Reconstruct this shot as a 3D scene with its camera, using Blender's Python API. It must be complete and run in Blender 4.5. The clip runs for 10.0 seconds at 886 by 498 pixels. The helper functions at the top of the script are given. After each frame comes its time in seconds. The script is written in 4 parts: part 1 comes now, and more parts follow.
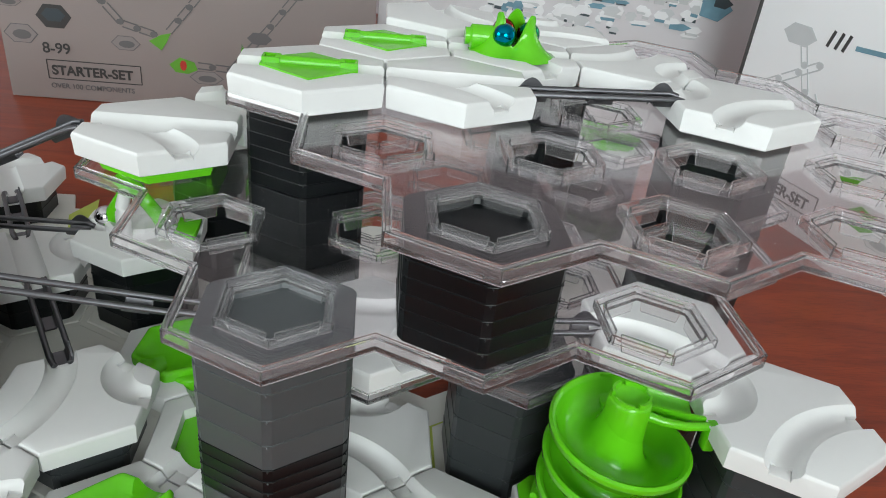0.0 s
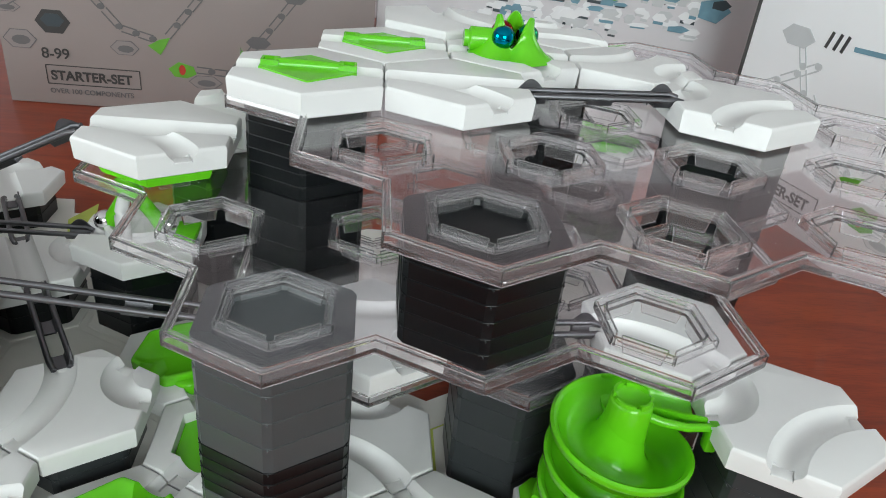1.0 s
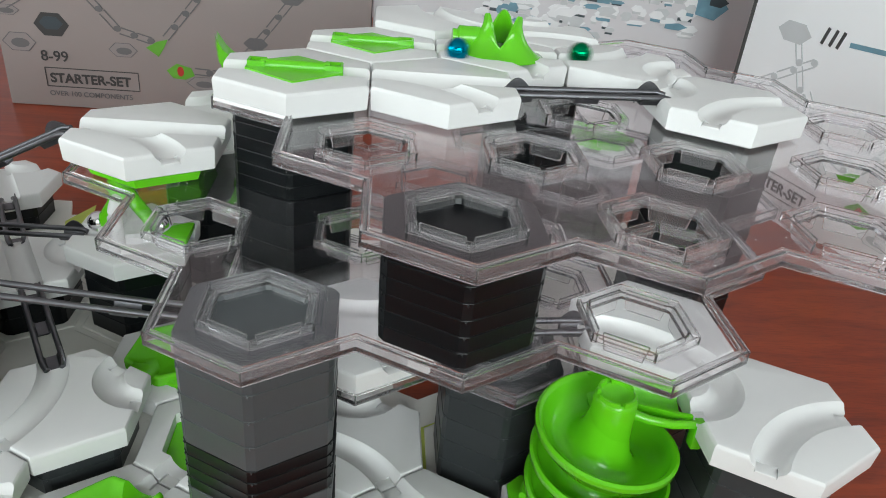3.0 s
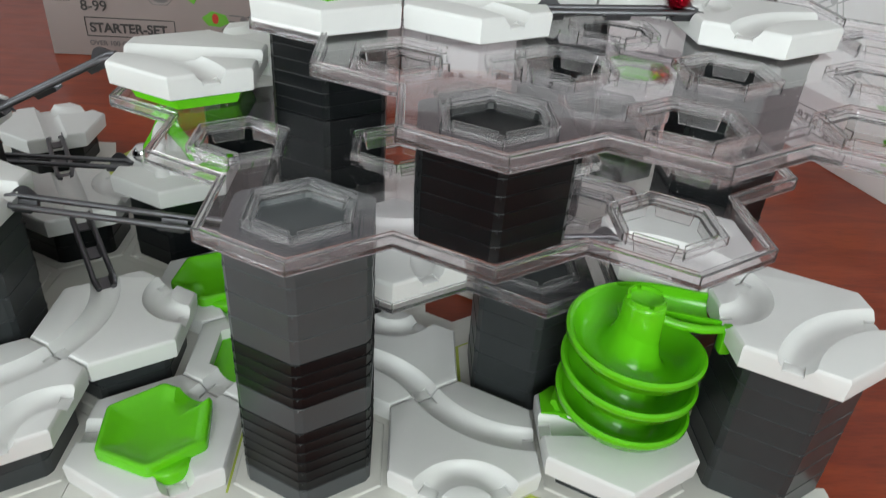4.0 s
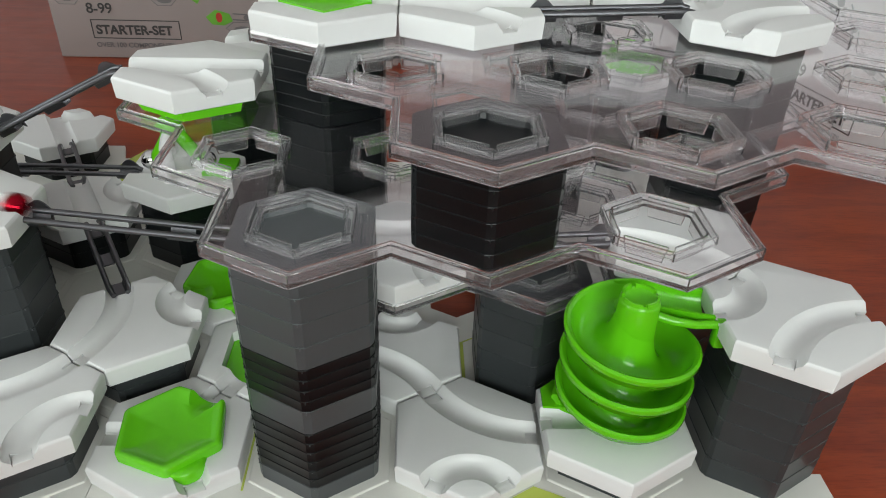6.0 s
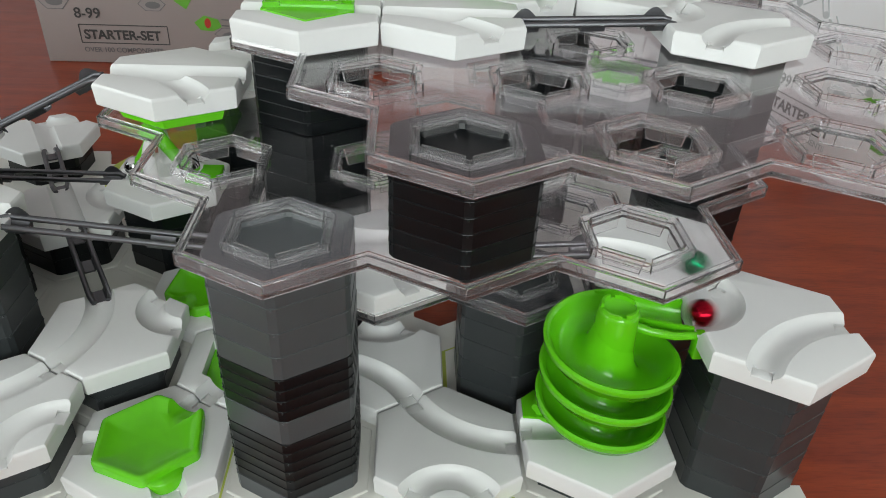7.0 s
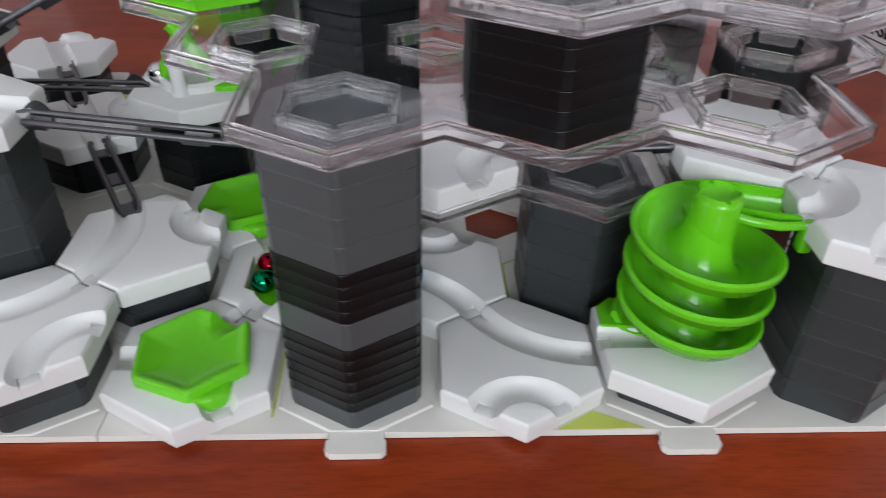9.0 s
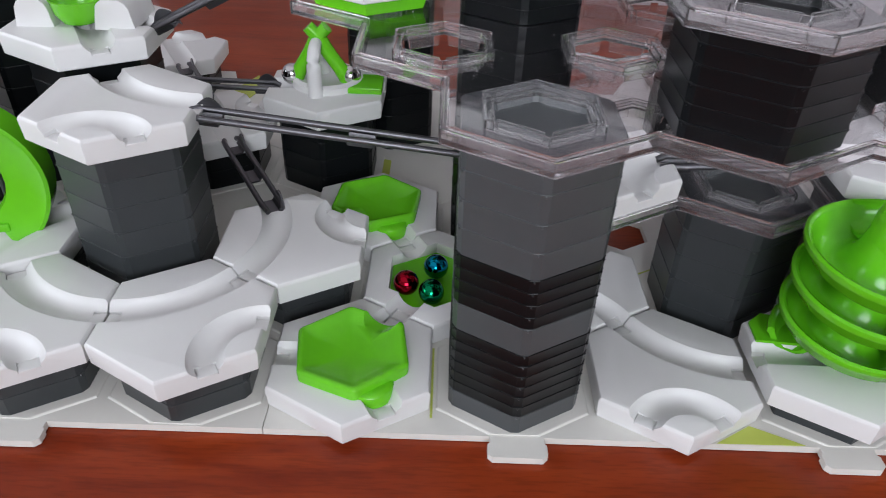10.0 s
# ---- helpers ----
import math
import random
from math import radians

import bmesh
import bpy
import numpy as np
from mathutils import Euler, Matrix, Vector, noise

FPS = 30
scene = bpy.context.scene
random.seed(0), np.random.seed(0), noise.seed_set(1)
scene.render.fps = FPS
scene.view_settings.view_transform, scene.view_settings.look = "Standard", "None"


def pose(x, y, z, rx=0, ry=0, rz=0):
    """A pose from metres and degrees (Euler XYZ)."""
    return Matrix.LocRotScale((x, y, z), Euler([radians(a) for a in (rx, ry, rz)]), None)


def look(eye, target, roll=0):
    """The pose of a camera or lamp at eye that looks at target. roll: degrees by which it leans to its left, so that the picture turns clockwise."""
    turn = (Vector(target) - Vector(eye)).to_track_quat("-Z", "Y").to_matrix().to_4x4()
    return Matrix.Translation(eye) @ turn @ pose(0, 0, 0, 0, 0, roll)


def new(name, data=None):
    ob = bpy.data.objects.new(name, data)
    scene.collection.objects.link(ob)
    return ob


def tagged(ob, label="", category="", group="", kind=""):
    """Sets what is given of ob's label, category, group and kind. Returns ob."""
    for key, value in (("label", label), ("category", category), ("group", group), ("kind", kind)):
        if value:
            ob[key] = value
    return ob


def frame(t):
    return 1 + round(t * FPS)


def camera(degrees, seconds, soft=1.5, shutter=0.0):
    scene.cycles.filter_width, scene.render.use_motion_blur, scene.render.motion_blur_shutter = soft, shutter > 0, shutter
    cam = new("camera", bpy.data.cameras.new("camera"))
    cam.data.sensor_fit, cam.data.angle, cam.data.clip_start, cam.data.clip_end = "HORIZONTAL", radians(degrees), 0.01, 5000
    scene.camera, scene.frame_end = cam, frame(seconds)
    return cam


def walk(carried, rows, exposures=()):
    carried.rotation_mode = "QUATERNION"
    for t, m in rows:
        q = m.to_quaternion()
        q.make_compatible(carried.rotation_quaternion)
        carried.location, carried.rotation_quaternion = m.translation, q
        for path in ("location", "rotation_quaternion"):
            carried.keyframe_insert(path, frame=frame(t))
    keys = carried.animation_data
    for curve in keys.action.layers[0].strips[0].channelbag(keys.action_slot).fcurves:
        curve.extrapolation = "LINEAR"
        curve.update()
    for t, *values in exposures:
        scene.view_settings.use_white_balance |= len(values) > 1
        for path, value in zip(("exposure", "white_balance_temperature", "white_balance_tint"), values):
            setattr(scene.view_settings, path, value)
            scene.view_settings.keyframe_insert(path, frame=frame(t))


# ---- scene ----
cam = camera(62.8, 10.0, soft=0.95, shutter=0.4)
PATH = [
    (0, (0.099, -0.219, 0.281), (0.319, 1.514, -0.694), 6.8),
    (0.5, (0.099, -0.219, 0.281), (0.321, 1.518, -0.686), 6.7),
    (1, (0.099, -0.219, 0.28), (0.319, 1.518, -0.685), 6.5),
    (1.5, (0.1, -0.219, 0.282), (0.317, 1.516, -0.689), 6.4),
    (2, (0.101, -0.219, 0.283), (0.315, 1.519, -0.684), 6.3),
    (3.5, (0.11, -0.225, 0.277), (0.283, 1.514, -0.696), 4.9),
    (4, (0.108, -0.24, 0.266), (0.224, 1.452, -0.794), 4.1),
    (4.5, (0.112, -0.246, 0.267), (0.211, 1.412, -0.847), 4.0),
    (5, (0.113, -0.254, 0.269), (0.2, 1.398, -0.856), 3.1),
    (5.5, (0.113, -0.246, 0.276), (0.188, 1.411, -0.84), 1.8),
    (7, (0.119, -0.242, 0.281), (0.22, 1.432, -0.809), 2.7),
    (7.5, (0.128, -0.244, 0.268), (0.235, 1.427, -0.826), 2.4),
    (8, (0.131, -0.238, 0.246), (0.24, 1.385, -0.918), 2.5),
    (8.5, (0.126, -0.233, 0.234), (0.242, 1.368, -0.959), 2.4),
    (9, (0.096, -0.228, 0.238), (0.168, 1.38, -0.95), 1.3),
    (9.5, (0.06, -0.23, 0.237), (0.067, 1.394, -0.93), 1.4),
    (10, (0.036, -0.23, 0.238), (0.048, 1.388, -0.936), 2.3),
]
walk(cam, [(t, look(eye, target, roll)) for t, eye, target, roll in PATH],
     exposures=[(0.0, 0.06, 6400, 8), (3.5, 0.06, 6400, 8), (4.5, -0.09, 6600, 8), (7.5, -0.08, 6500, 8), (8.5, -0.05, 6350, 14), (10.0, -0.07, 6250, 20)])

# ---- light ----
world = bpy.data.worlds.new("room_daylight")
scene.world = world
world.use_nodes = True
sky = world.node_tree.nodes.new("ShaderNodeTexSky")
sky.sky_type, sky.sun_disc = "NISHITA", False
sky.sun_elevation, sky.sun_rotation = radians(40), radians(60)
world.node_tree.links.new(sky.outputs[0], world.node_tree.nodes["Background"].inputs[0])
world.node_tree.nodes["Background"].inputs[1].default_value = 0.1
scene.view_settings.exposure = 0.0


def window_light(name, eye, target, w, h, power, colour):
    data = bpy.data.lights.new(name, "AREA")
    data.shape, data.size, data.size_y, data.energy, data.color = "RECTANGLE", w, h, power, colour
    ob = new(name, data)
    ob.matrix_basis = look(eye, target)
    return ob


window_light("window_light_west", (-2.62, -0.5, 0.85), (0.0, -0.3, 0.3), 1.5, 1.15, 30, (0.93, 1.0, 0.99))
window_light("window_light_south", (0.25, -2.44, 1.0), (0.05, 0.0, 0.1), 1.3, 0.95, 43, (0.93, 1.0, 0.98))
window_light("window_light_east", (2.62, 1.0, 0.85), (0.2, 0.4, 0.3), 1.3, 1.15, 11, (0.93, 1.0, 1.0))

# ---- materials ----
def material(name, colour, rough=0.4, metal=0.0, spread=0.06, scale=40, bump=0.02, grain=400, coat=0.0, spec=0.5):
    m = bpy.data.materials.new(name)
    m.use_nodes = True
    nt = m.node_tree
    b = nt.nodes["Principled BSDF"]
    tc = nt.nodes.new("ShaderNodeTexCoord")
    n1 = nt.nodes.new("ShaderNodeTexNoise")
    n1.inputs["Scale"].default_value, n1.inputs["Detail"].default_value = scale, 5
    nt.links.new(tc.outputs["Object"], n1.inputs["Vector"])
    mix = nt.nodes.new("ShaderNodeMix")
    mix.data_type = "RGBA"
    mix.inputs[6].default_value = (*[c * (1 - spread) for c in colour], 1)
    mix.inputs[7].default_value = (*[min(1, c * (1 + spread)) for c in colour], 1)
    nt.links.new(n1.outputs[0], mix.inputs[0])
    nt.links.new(mix.outputs[2], b.inputs["Base Color"])
    n2 = nt.nodes.new("ShaderNodeTexNoise")
    n2.inputs["Scale"].default_value, n2.inputs["Detail"].default_value = grain, 3
    nt.links.new(tc.outputs["Object"], n2.inputs["Vector"])
    rr = nt.nodes.new("ShaderNodeMapRange")
    rr.inputs["To Min"].default_value, rr.inputs["To Max"].default_value = rough * 0.85, min(1, rough * 1.15)
    nt.links.new(n1.outputs[0], rr.inputs["Value"])
    nt.links.new(rr.outputs[0], b.inputs["Roughness"])
    bp = nt.nodes.new("ShaderNodeBump")
    bp.inputs["Strength"].default_value, bp.inputs["Distance"].default_value = bump, 0.001
    nt.links.new(n2.outputs[0], bp.inputs["Height"])
    nt.links.new(bp.outputs[0], b.inputs["Normal"])
    b.inputs["Metallic"].default_value = metal
    b.inputs["Coat Weight"].default_value = coat
    b.inputs["Specular IOR Level"].default_value = spec
    return m


def clear_plastic(name, tint, rough, clear=1.0, polish=0.5):
    m = bpy.data.materials.new(name)
    m.use_nodes = True
    b = m.node_tree.nodes["Principled BSDF"]
    b.inputs["Base Color"].default_value = (*tint, 1)
    b.inputs["Roughness"].default_value = rough
    b.inputs["IOR"].default_value = 1.49
    b.inputs["Transmission Weight"].default_value = clear
    b.inputs["Specular IOR Level"].default_value = polish
    return m


def table_wood():
    m = material("varnished_wood", (0.3, 0.065, 0.022), 0.30, coat=0.03, spec=0.26)
    nt = m.node_tree
    b = nt.nodes["Principled BSDF"]
    tc = nt.nodes.new("ShaderNodeTexCoord")
    mp = nt.nodes.new("ShaderNodeMapping")
    mp.inputs["Scale"].default_value = (5, 26, 5)
    nt.links.new(tc.outputs["Object"], mp.inputs[0])
    n = nt.nodes.new("ShaderNodeTexNoise")
    n.inputs["Scale"].default_value, n.inputs["Detail"].default_value, n.inputs["Distortion"].default_value = 1.3, 6, 1.4
    nt.links.new(mp.outputs[0], n.inputs["Vector"])
    ramp = nt.nodes.new("ShaderNodeValToRGB")
    ramp.color_ramp.elements[0].position, ramp.color_ramp.elements[1].position = 0.3, 0.75
    ramp.color_ramp.elements[0].color = (0.185, 0.021, 0.005, 1)
    ramp.color_ramp.elements[1].color = (0.345, 0.052, 0.010, 1)
    nt.links.new(n.outputs[0], ramp.inputs[0])
    # short dark pores along the grain
    mp2 = nt.nodes.new("ShaderNodeMapping")
    mp2.inputs["Scale"].default_value = (90, 900, 90)
    nt.links.new(tc.outputs["Object"], mp2.inputs[0])
    pore = nt.nodes.new("ShaderNodeTexNoise")
    pore.inputs["Scale"].default_value, pore.inputs["Detail"].default_value = 1.0, 3
    nt.links.new(mp2.outputs[0], pore.inputs["Vector"])
    pr = nt.nodes.new("ShaderNodeMapRange")
    pr.inputs["From Min"].default_value, pr.inputs["From Max"].default_value = 0.36, 0.52
    pr.inputs["To Min"].default_value = 0.82
    nt.links.new(pore.outputs[0], pr.inputs["Value"])
    dk = nt.nodes.new("ShaderNodeMix")
    dk.data_type, dk.blend_type = "RGBA", "MULTIPLY"
    dk.inputs[0].default_value = 1.0
    nt.links.new(ramp.outputs[0], dk.inputs[6])
    nt.links.new(pr.outputs[0], dk.inputs[7])
    nt.links.new(dk.outputs[2], b.inputs["Base Color"])
    return m


WHITE = material("white_plastic", (0.74, 0.74, 0.73), 0.40, spread=0.03, scale=60)
DARK = material("dark_grey_plastic", (0.040, 0.045, 0.047), 0.32, spread=0.12, scale=90, spec=0.30)
# the dark grey again, lightened for the light that falls on the front pillar
DARK_LIT = material("dark_grey_plastic_lit", (0.066, 0.072, 0.075), 0.34, spread=0.10, scale=90, spec=0.30)
BLACK = material("black_plastic", (0.0045, 0.0056, 0.0064), 0.30, spread=0.2, scale=90, spec=0.22)
GREEN = material("green_plastic", (0.130, 0.57, 0.010), 0.18, spread=0.06, scale=60, spec=0.45)
CLEAR = clear_plastic("clear_plastic", (0.975, 0.945, 0.968), 0.015, 0.999)
EDGE = clear_plastic("clear_plastic_edge", (0.99, 0.975, 0.985), 0.02, 0.975, 0.95)
CARD = material("printed_card", (0.73, 0.72, 0.67), 0.55, spread=0.06, scale=25)
CARD_LIME = material("printed_lime_card", (0.50, 0.58, 0.10), 0.55, spread=0.12)
STEEL = material("rail_metal", (0.15, 0.15, 0.16), 0.40, metal=1.0, spread=0.12)
CHROME = material("polished_steel", (0.75, 0.75, 0.76), 0.08, metal=1.0, spread=0.02, bump=0.0)
BLUE_BALL = material("blue_chrome", (0.0, 0.21, 0.33), 0.07, metal=1.0, spread=0.02, bump=0.0)
GREEN_BALL = material("green_chrome", (0.0, 0.22, 0.085), 0.07, metal=1.0, spread=0.02, bump=0.0)
RED_BALL = material("red_chrome", (0.33, 0.006, 0.018), 0.07, metal=1.0, spread=0.02, bump=0.0)
# left starter box: the white box's card with its shade put into the colour
BOX_SHADED = material("box_print_shaded", (0.29, 0.245, 0.235), 0.45, spread=0.06, scale=9)
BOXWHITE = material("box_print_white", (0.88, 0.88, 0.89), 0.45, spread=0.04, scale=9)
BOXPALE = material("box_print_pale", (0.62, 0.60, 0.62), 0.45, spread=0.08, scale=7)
INK = material("printed_ink", (0.045, 0.042, 0.042), 0.5)
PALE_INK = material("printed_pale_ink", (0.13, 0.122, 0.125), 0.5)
TEAL_INK = material("printed_teal_ink", (0.14, 0.27, 0.34), 0.5, spread=0.4, scale=60)
WOOD = table_wood()
WALL = material("wall_paint", (0.72, 0.70, 0.70), 0.8, spread=0.04, scale=3)
# made-up colour of the unseen north wall, set for the clear levels' reflections
REFLECTED_WALL = material("mauve_reflection_tint", (0.52, 0.45, 0.47), 0.8, spread=0.05, scale=3)
CEIL = material("ceiling_paint", (0.82, 0.81, 0.81), 0.9, spread=0.03, scale=3)

# ---- shapes ----
P = 0.07                      # pitch of the hexagon grid
R = P / math.sqrt(3)
H = P * math.sqrt(3) / 2
TILE = 0.0118                 # thickness of a track tile
PILLAR = 0.0311               # corner radius of a height tile


def at(u, j, z=0.0):
    return Vector((u * P, j * H, z))


def corner(k, r, cx=0.0, cy=0.0):
    a = radians(-90 + 60 * k)
    return cx + r * math.cos(a), cy + r * math.sin(a)


def loft(bm, rings, cx=0.0, cy=0.0, sides=6, cap=True):
    """Rings of (radius, z), joined; corners towards -y."""
    loops = []
    for r, z in rings:
        loops.append([bm.verts.new((cx + r * math.cos(-math.pi / 2 + 2 * math.pi * k / sides), cy + r * math.sin(-math.pi / 2 + 2 * math.pi * k / sides), z)) for k in range(sides)])
    for a, b in zip(loops, loops[1:]):
        for k in range(sides):
            bm.faces.new((a[k], a[(k + 1) % sides], b[(k + 1) % sides], b[k]))
    if cap:
        bm.faces.new(loops[0][::-1])
        bm.faces.new(loops[-1])
    return loops


def block(bm, x0, x1, y0, y1, z0, z1, bev=0.0):
    v = [bm.verts.new((x, y, z)) for z in (z0, z1) for x, y in ((x0, y0), (x1, y0), (x1, y1), (x0, y1))]
    fs = [(3, 2, 1, 0), (4, 5, 6, 7), (0, 1, 5, 4), (1, 2, 6, 5), (2, 3, 7, 6), (3, 0, 4, 7)]
    faces = [bm.faces.new([v[i] for i in f]) for f in fs]
    if bev:
        edges = list({e for f in faces for e in f.edges})
        bmesh.ops.bevel(bm, geom=edges, offset=bev, segments=2, affect="EDGES", profile=0.5)


def tube(bm, pts, r, sides=10, closed=False, cap=True):
    """A round bar along points; r is a number or one radius a point."""
    pts = [Vector(p) for p in pts]
    n = len(pts)
    loops = []
    for i, p in enumerate(pts):
        d = (pts[(i + 1) % n] - pts[i - 1]) if closed else (pts[min(i + 1, n - 1)] - pts[max(i - 1, 0)])
        d.normalize()
        up = Vector((0, 0, 1)) if abs(d.z) < 0.95 else Vector((1, 0, 0))
        s = d.cross(up).normalized()
        q = s.cross(d)
        ri = r[i] if isinstance(r, (list, tuple)) else r
        loops.append([bm.verts.new(p + ri * (math.cos(2 * math.pi * k / sides) * s + math.sin(2 * math.pi * k / sides) * q)) for k in range(sides)])
    pairs = list(zip(loops, loops[1:] + ([loops[0]] if closed else [])))
    for a, b in pairs:
        for k in range(sides):
            bm.faces.new((a[k], a[(k + 1) % sides], b[(k + 1) % sides], b[k]))
    if cap and not closed:
        bm.faces.new(loops[0])
        bm.faces.new(loops[-1][::-1])


def mesh_of(name, bm, mat, smooth=35):
    bmesh.ops.recalc_face_normals(bm, faces=bm.faces)
    if smooth:
        lim = radians(smooth)
        for f in bm.faces:
            f.smooth = True
        for e in bm.edges:
            e.smooth = len(e.link_faces) == 2 and e.calc_face_angle(0) < lim
    me = bpy.data.meshes.new(name)
    bm.to_mesh(me)
    bm.free()
    me.materials.append(mat)
    return me


def part(name, bm, mat, parent=None, label="", smooth=35):
    ob = new(name, mesh_of(name, bm, mat, smooth))
    if parent:
        ob.parent = parent
    if label:
        ob["label"] = label
    return ob


def part_mesh(name, me, parent, m=None, label=""):
    ob = new(name, me)
    ob.parent = parent
    if m is not None:
        ob.matrix_basis = m
    if label:
        ob["label"] = label
    return ob


def carve(bm, cuts):
    """The solid bm less the solid cuts, as a new bmesh."""
    for b in (bm, cuts):
        bmesh.ops.recalc_face_normals(b, faces=b.faces)
    a, c = bpy.data.meshes.new("solid"), bpy.data.meshes.new("cut")
    bm.to_mesh(a), cuts.to_mesh(c)
    bm.free(), cuts.free()
    oa, oc = new("solid", a), new("cut", c)
    mod = oa.modifiers.new("cut", "BOOLEAN")
    mod.operation, mod.object, mod.solver, mod.use_self = "DIFFERENCE", oc, "EXACT", True
    done = bpy.data.meshes.new_from_object(oa.evaluated_get(bpy.context.evaluated_depsgraph_get()))
    bpy.data.objects.remove(oa), bpy.data.objects.remove(oc)
    out = bmesh.new()
    out.from_mesh(done)
    for x in (a, c, done):
        bpy.data.meshes.remove(x)
    return out


# ---- track tiles ----
def way(kind, a):
    """Centre line of a channel in a tile: kinds by the edges that they join."""
    if kind == "big":       # edges a - 60 and a + 60
        c = Vector((P * math.cos(radians(a)), P * math.sin(radians(a)), 0))
        return [c + Vector((math.cos(radians(b)), math.sin(radians(b)), 0)) * H for b in np.linspace(a + 180 - 37, a + 180 + 37, 22)]
    if kind == "small":     # round the corner at angle a
        c = Vector((R * math.cos(radians(a)), R * math.sin(radians(a)), 0))
        return [c + Vector((math.cos(radians(b)), math.sin(radians(b)), 0)) * R / 2 for b in np.linspace(a + 180 - 82, a + 180 + 82, 24)]
    if kind == "straight":
        d = Vector((math.cos(radians(a)), math.sin(radians(a)), 0))
        return [d * s for s in np.linspace(-0.04, 0.04, 6)]
    d = Vector((math.cos(radians(a)), math.sin(radians(a)), 0))   # "half": from the middle to edge a
    return [d * s for s in np.linspace(0.0, 0.04, 4)]


TILES = {}


def tile_mesh(ways, pit=0.0, rad=0.0078):
    key = (tuple(ways), pit)
    if key not in TILES:
        bm, cut = bmesh.new(), bmesh.new()
        r = R - 0.0004
        loft(bm, [(r - 0.0014, 0), (r - 0.0006, 0.0006), (r, TILE - 0.0020), (r - 0.0004, TILE - 0.0010), (r - 0.0011, TILE - 0.0003), (r - 0.0022, TILE)])
        for k, a in ways:
            tube(cut, [p + Vector((0, 0, TILE + 0.0022)) for p in way(k, a)], rad, sides=20)
            mouths = {"big": (a - 60, a + 60), "small": (a - 30, a + 30), "straight": (a, a + 180), "half": (a,)}[k]
            for e in mouths:
                d, n = Vector((math.cos(radians(e)), math.sin(radians(e)), 0)), Vector((-math.sin(radians(e)), math.cos(radians(e)), 0))
                pts = [d * q + n * w for q, w in ((0.0290, -0.0042), (0.037, -0.0042), (0.037, 0.0042), (0.0290, 0.0042))]
                lo = [cut.verts.new(p + Vector((0, 0, TILE - 0.0064))) for p in pts]
                hi = [cut.verts.new(p + Vector((0, 0, TILE + 0.004))) for p in pts]
                cut.faces.new(lo[::-1]), cut.faces.new(hi)
                for q in range(4):
                    cut.faces.new((lo[q], lo[(q + 1) % 4], hi[(q + 1) % 4], hi[q]))
        if pit:
            loft(cut, [(pit, TILE - 0.0075), (pit, TILE + 0.01)], sides=6)
        if len(cut.verts):
            bm = carve(bm, cut)
        else:
            cut.free()
        TILES[key] = mesh_of("tile_body", bm, WHITE, 30)
    return TILES[key]


def mouths_of(ways):
    for k, a in ways:
        yield from {"big": (a - 60, a + 60), "small": (a - 30, a + 30), "straight": (a, a + 180), "half": (a,)}[k]


def clip_mesh():
    """The small joining tongue in a channel's mouth, open towards +x."""
    if "mouth" not in TILES:
        bm = bmesh.new()
        block(bm, 0.0284, 0.0346, -0.0041, 0.0041, TILE - 0.0066, TILE - 0.0054, 0.0005)
        TILES["mouth"] = mesh_of("mouth_clip", bm, WHITE, 30)
    return TILES["mouth"]


def track_tile(u, j, z, ways=(), pit=0.0, turn=0, label="white plastic hexagonal track tile with curved channels"):
    root = new("track_tile")
    root.matrix_basis = Matrix.Translation(at(u, j, z)) @ pose(0, 0, 0, 0, 0, turn)
    tagged(root, label, "track tile", "track tiles of the marble run")
    part_mesh("tile_body", tile_mesh(ways, pit), root)
    for e in sorted({round(q) % 360 for q in mouths_of(ways)}):
        part_mesh("mouth_clip", clip_mesh(), root, pose(0, 0, 0, 0, 0, e))
    return root


SEG = {}


